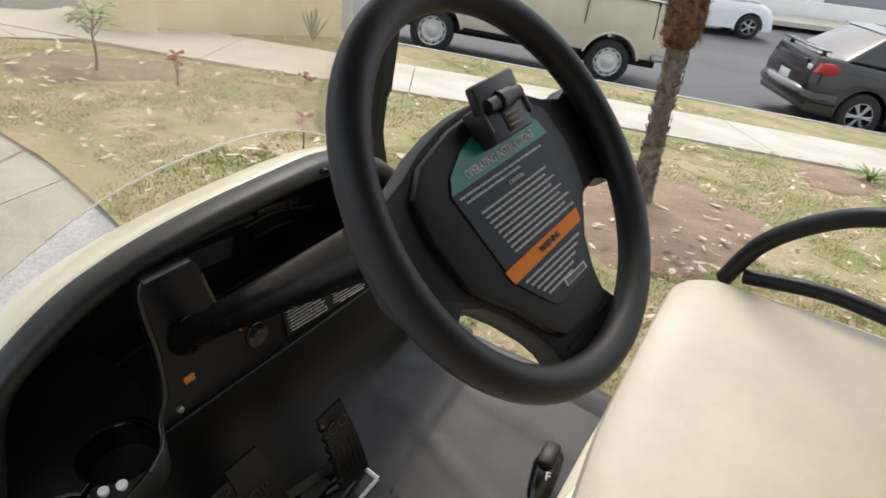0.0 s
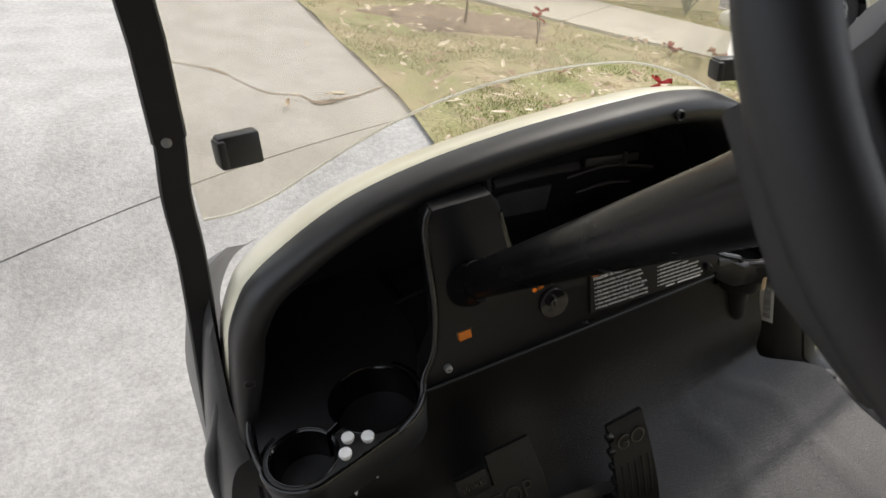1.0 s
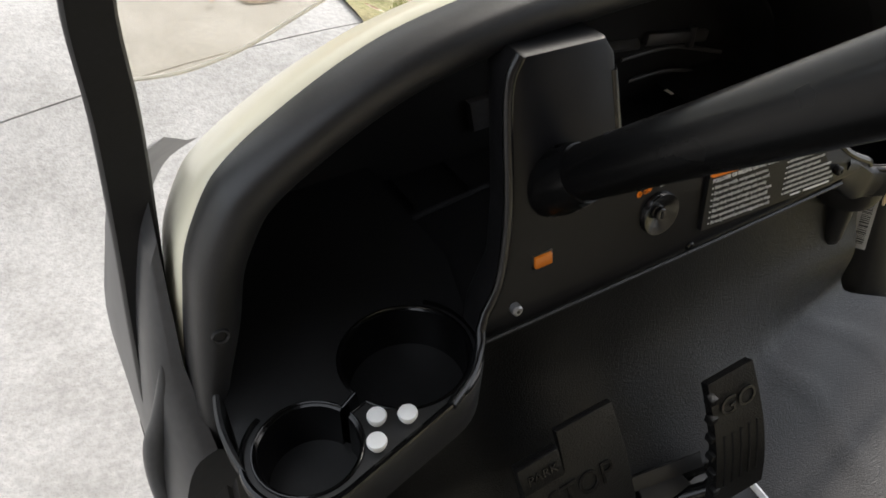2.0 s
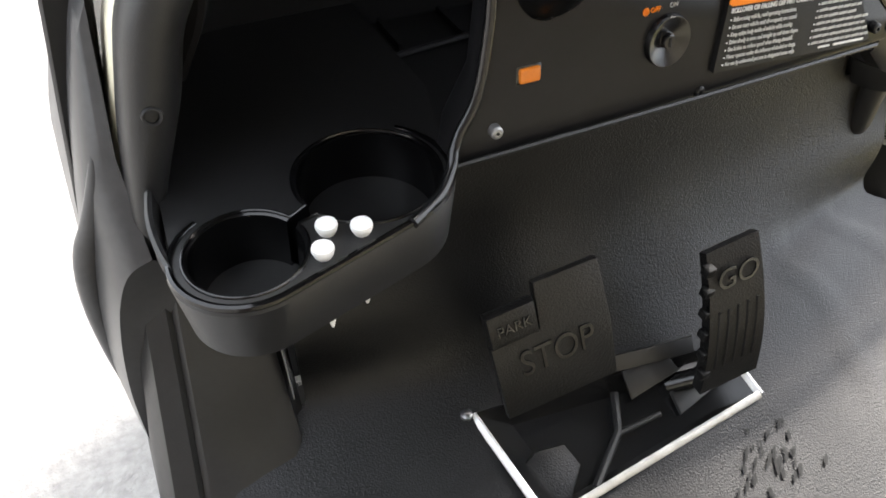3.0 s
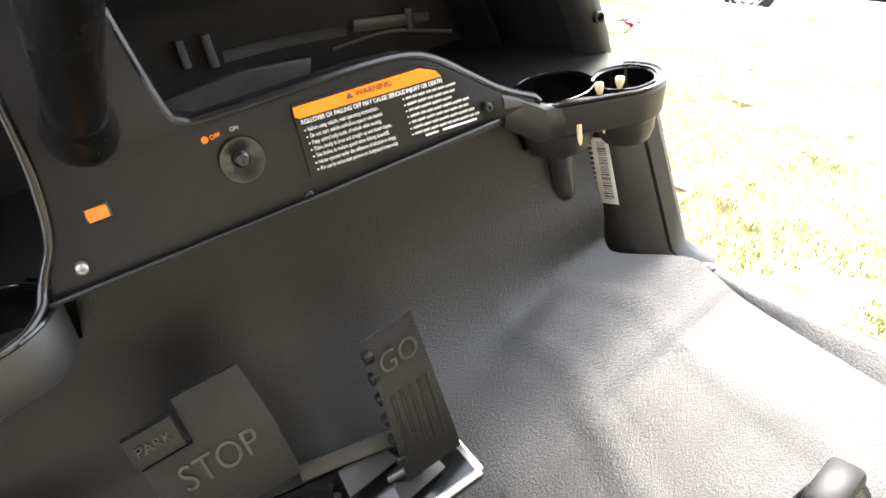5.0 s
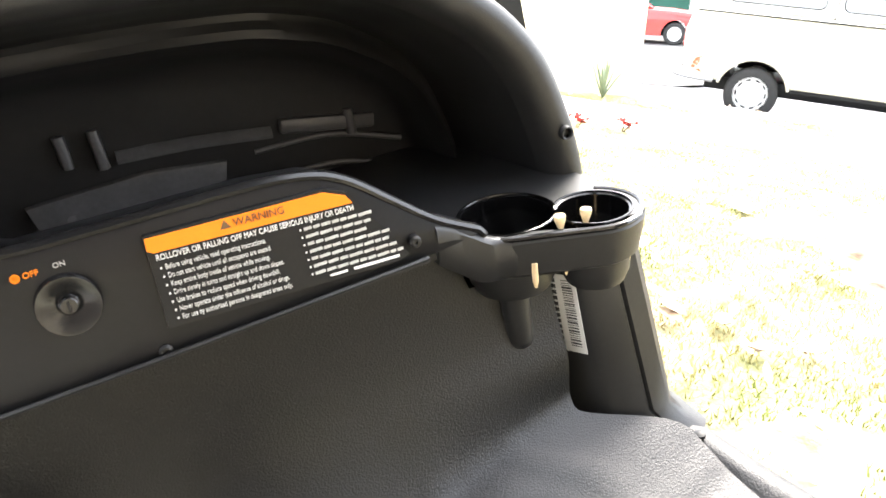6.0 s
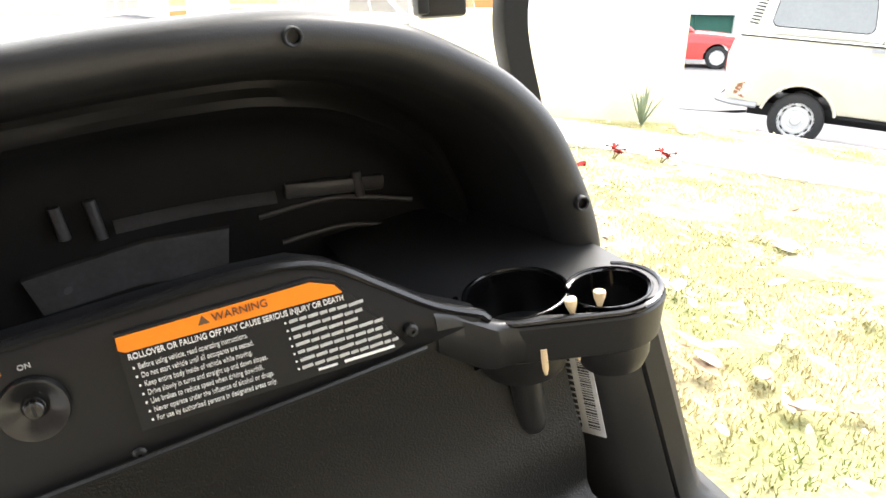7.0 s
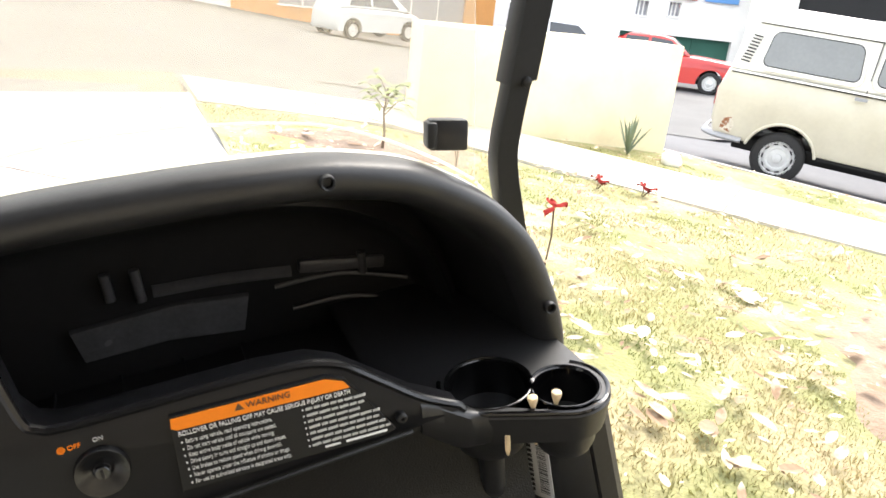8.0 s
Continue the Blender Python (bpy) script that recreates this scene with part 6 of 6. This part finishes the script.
bm = tube(bmesh.new(), [(0.175, -0.470, 0.345), (0.205, -0.462, 0.368), (0.258, -0.446, 0.380), (0.315, -0.431, 0.365), (0.34, -0.423, 0.340)], [0.010, 0.026, 0.032, 0.026, 0.010], 18, flat=0.7)
fr = part("direction_switch", bm, GLOSSY, cart, "glossy black direction rocker switch")
part("rocker", boxm((0.276, -0.440, 0.407), (0.066, 0.034, 0.018), 0.007, Euler((0, radians(4), radians(14))).to_matrix()), PANEL, fr)
text_part("lettering", "F", 0.025, WHITE, fr, Matrix.Translation((0.230, -0.466, 0.4060)) @ Euler((radians(14), radians(-8), radians(-66))).to_matrix().to_4x4(), 0.0012, "CENTER")
hip = [(0.75, -0.56, 0.64), (0.75, -0.612, 0.755), (0.75, -0.70, 0.845), (0.75, -0.80, 0.90), (0.75, -0.95, 0.93), (0.75, -1.05, 0.90)]
part("hip_rail", tube(bmesh.new(), smooth_line(hip, 6), 0.019, 14), METALBLACK, cart, "black curved seat side rail")
part("hip_rail", tube(bmesh.new(), smooth_line([(0.75, -0.60, 0.665), (0.75, -0.75, 0.70), (0.75, -0.87, 0.70), (0.75, -1.05, 0.69)], 5), 0.017, 12, flat=1.0), METALBLACK, cart)
part("seat_back", boxm((0.02, -1.12, 0.86), (1.1, 0.10, 0.42), 0.04), VINYL, cart)

# ---- windscreen, its struts and clips ----
def flat_bar(pts, w, d):
    """A flat steel bar with slightly eased corners along points, broad side to the rear."""
    out = [(-w, -d * 0.7), (-w * 0.85, -d), (w * 0.85, -d), (w, -d * 0.7), (w, d * 0.7), (w * 0.85, d), (-w * 0.85, d), (-w, d * 0.7)]
    return loft(bmesh.new(), [[Vector(p) + Vector((a, b, 0)) for a, b in out] for p in pts], closed=True, cap=True)


for s in (-1, 1):
    line = [(-0.47, 0.18, 1.36), (-0.478, 0.185, 1.15), (-0.490, 0.19, 1.03), (-0.505, 0.19, 0.95), (-0.512, 0.185, 0.87), (-0.527, 0.18, 0.77), (-0.546, 0.17, 0.66), (-0.562, 0.155, 0.56), (-0.566, 0.15, 0.50)] if s < 0 else \
        [(0.522, 0.18, 1.36), (0.512, 0.185, 1.12), (0.499, 0.19, 1.04), (0.476, 0.19, 0.95), (0.458, 0.19, 0.88), (0.455, 0.19, 0.84), (0.462, 0.19, 0.78), (0.474, 0.20, 0.72), (0.478, 0.22, 0.66), (0.478, 0.24, 0.58)]
    bm = flat_bar(smooth_line(line, 4), 0.0195 if s < 0 else 0.0165, 0.013)
    strut = part("windscreen_strut", bm, METALBLACK, cart, "black painted steel windscreen strut")
    k = 2 if s < 0 else 3
    p = Vector(line[k])
    part("strut_bolt", lathe(bmesh.new(), [(0.0065, 0), (0.0065, -0.003), (0.003, -0.0045)], 12, Matrix.Translation(p + Vector((0.004 * s, -0.017, 0.0))), "y"), ZINC if s < 0 else METALBLACK, strut)
    upper = [Vector(q) for q in line[:4 if s > 0 else 3]]
    part("strut_sleeve", flat_bar(upper, 0.0215, 0.018), METALBLACK, strut)
LOWER = [(-0.485, 0.852), (-0.44, 0.848), (-0.382, 0.856), (-0.33, 0.873), (-0.267, 0.895), (-0.2, 0.915), (-0.123, 0.931), (-0.05, 0.939), (0.025, 0.940), (0.12, 0.934), (0.239, 0.915), (0.32, 0.885), (0.40, 0.84), (0.455, 0.80)]
low = smooth_line([(x, 0.28, z) for x, z in LOWER], 4)
bm = bmesh.new()
loft(bm, [low, [Vector((p.x, 0.21, 1.40)) for p in low]])
screen = part("windscreen", thick(bm, 0.004), CLEAR, cart, "clear acrylic windscreen")
screen.visible_shadow = False
part("windscreen_edge", tube(bmesh.new(), low, 0.0022, 6), EDGE, screen)
for c, rz in ((Vector((-0.410, 0.245, 0.963)), 8), (Vector((0.377, 0.182, 0.902)), -14)):
    rt = Euler((radians(-8), radians(6), radians(rz))).to_matrix()
    q = 1.0 if c.x < 0 else 0.8
    clipb = part("screen_clip", boxm(c, (0.058 * q, 0.028, 0.046 * q), 0.004, rt), PLASTIC, cart, "black rubber windscreen clip")
    part("clip_pad", boxm(c + rt @ Vector((-0.026 * q, -0.004, 0.0)), (0.012, 0.034, 0.038 * q), 0.003, rt), GRIP, clipb)

# ---- black side fenders and strut feet ----
FENDER = [(0.055, [(0.528, 0.585), (0.552, 0.572), (0.568, 0.52), (0.580, 0.42), (0.584, 0.28)]),
          (0.10, [(0.530, 0.610), (0.565, 0.592), (0.590, 0.53), (0.604, 0.43), (0.604, 0.28)]),
          (0.18, [(0.520, 0.700), (0.558, 0.678), (0.588, 0.61), (0.608, 0.48), (0.610, 0.28)]),
          (0.24, [(0.508, 0.740), (0.547, 0.720), (0.577, 0.655), (0.603, 0.53), (0.608, 0.28)]),
          (0.30, [(0.493, 0.745), (0.534, 0.725), (0.567, 0.665), (0.594, 0.55), (0.602, 0.30)]),
          (0.39, [(0.465, 0.710), (0.514, 0.690), (0.550, 0.635), (0.578, 0.54), (0.588, 0.36)]),
          (0.50, [(0.430, 0.650), (0.484, 0.630), (0.522, 0.58), (0.550, 0.50), (0.560, 0.40)]),
          (0.62, [(0.400, 0.580), (0.450, 0.560), (0.485, 0.52), (0.512, 0.46), (0.520, 0.38)])]
FENDER_L = [(0.060, [(0.50, 0.560), (0.50, 0.54), (0.50, 0.50), (0.50, 0.42), (0.50, 0.28)]),
            (0.055, [(0.528, 0.585), (0.552, 0.572), (0.572, 0.52), (0.588, 0.42), (0.592, 0.28)]),
            (0.10, [(0.530, 0.660), (0.556, 0.635), (0.580, 0.555), (0.598, 0.43), (0.600, 0.28)]),
            (0.135, [(0.515, 0.775), (0.534, 0.735), (0.564, 0.640), (0.596, 0.48), (0.602, 0.28)]),
            (0.18, [(0.508, 0.800), (0.530, 0.760), (0.562, 0.655), (0.594, 0.49), (0.604, 0.28)]),
            (0.24, [(0.504, 0.795), (0.529, 0.760), (0.562, 0.67), (0.592, 0.53), (0.604, 0.28)]),
            (0.30, [(0.493, 0.765), (0.534, 0.740), (0.564, 0.665), (0.592, 0.55), (0.602, 0.30)]),
            (0.39, [(0.465, 0.725), (0.520, 0.700), (0.558, 0.630), (0.584, 0.52), (0.592, 0.34)]),
            (0.50, [(0.430, 0.650), (0.484, 0.630), (0.522, 0.58), (0.550, 0.50), (0.560, 0.40)]),
            (0.62, [(0.400, 0.580), (0.450, 0.560), (0.485, 0.52), (0.512, 0.46), (0.520, 0.38)])]
for s in (-1, 1):
    rings = []
    for y, sec in (FENDER_L if s < 0 else FENDER):
        ln = smooth_line([(x, z, 0) for x, z in sec], 4)
        rings.append([Vector((max(p.x - 0.095, 0.466) if s > 0 else -p.x, y, p.y)) for p in ln])
    part("side_fender", loft(bmesh.new(), rings), FENDERGREY, cart, "smooth black plastic side fender")
    if s < 0:
        line = smooth_line([(-0.540, 0.118, 0.672), (-0.546, 0.110, 0.645), (-0.562, 0.106, 0.60), (-0.578, 0.106, 0.56), (-0.586, 0.11, 0.50), (-0.586, 0.112, 0.42), (-0.580, 0.112, 0.34), (-0.575, 0.112, 0.27)], 4)
        part("fender_flange", tube(bmesh.new(), line, [0.006 + 0.012 * min(1, k / 10) for k in range(len(line))], 16, flat=0.7), FENDERGREY, cart)
    for y in (0.36, -1.05):
        wheel_set(cart, (s * 0.40, y, 0.205), 0.225, 0.19, 0 if s < 0 else math.pi)
# roof out of view, added over the struts to shade the dash
part("roof", boxm((0, -0.75, 1.93), (1.18, 2.05, 0.05), 0.02), PLASTIC, cart)
for s in (-1, 1):
    part("roof_post", tube(bmesh.new(), [(s * 0.5, 0.18, 1.35), (s * 0.5, 0.1, 1.91)], 0.02, 10), METALBLACK, cart)
part("chassis", boxm((0, -0.42, 0.24), (0.78, 1.9, 0.06), 0.01), METALBLACK, cart)


# ---- golf tees in the holders ----
def tee(p, mat, label, lean=(0, 0)):
    m = Matrix.Translation(p) @ Euler((lean[0], lean[1], 0)).to_matrix().to_4x4()
    k, long = (0.0092, 0.088) if mat is TEEWHITE else (0.0060, 0.064)
    t = link("golf_tee", lathe(bmesh.new(), [(0.0014, -long), (0.39 * k, -long + 0.010), (0.39 * k, -0.045), (0.26 * k, -0.018), (0.43 * k, -0.010), (0.91 * k, -0.001), (k, 0.0025), (0.93 * k, 0.0048), (0.5 * k, 0.0056)], 18, m), mat)
    t.matrix_world = CART
    return tagged(t, label, "golf tee", "tees in the cup holders")


for p in ((-0.396, -0.023), (-0.371, -0.034), (-0.407, -0.047)):
    tee((p[0], p[1], 0.637), TEEWHITE, "white golf tee in the cup holder")
for p, ln in (((0.380, -0.006, 0.639), (0.0, -0.06)), ((0.408, -0.011, 0.639), (0.0, 0.06))):
    tee(p, TEEWOOD, "pale wooden golf tee in the cup holder", ln)
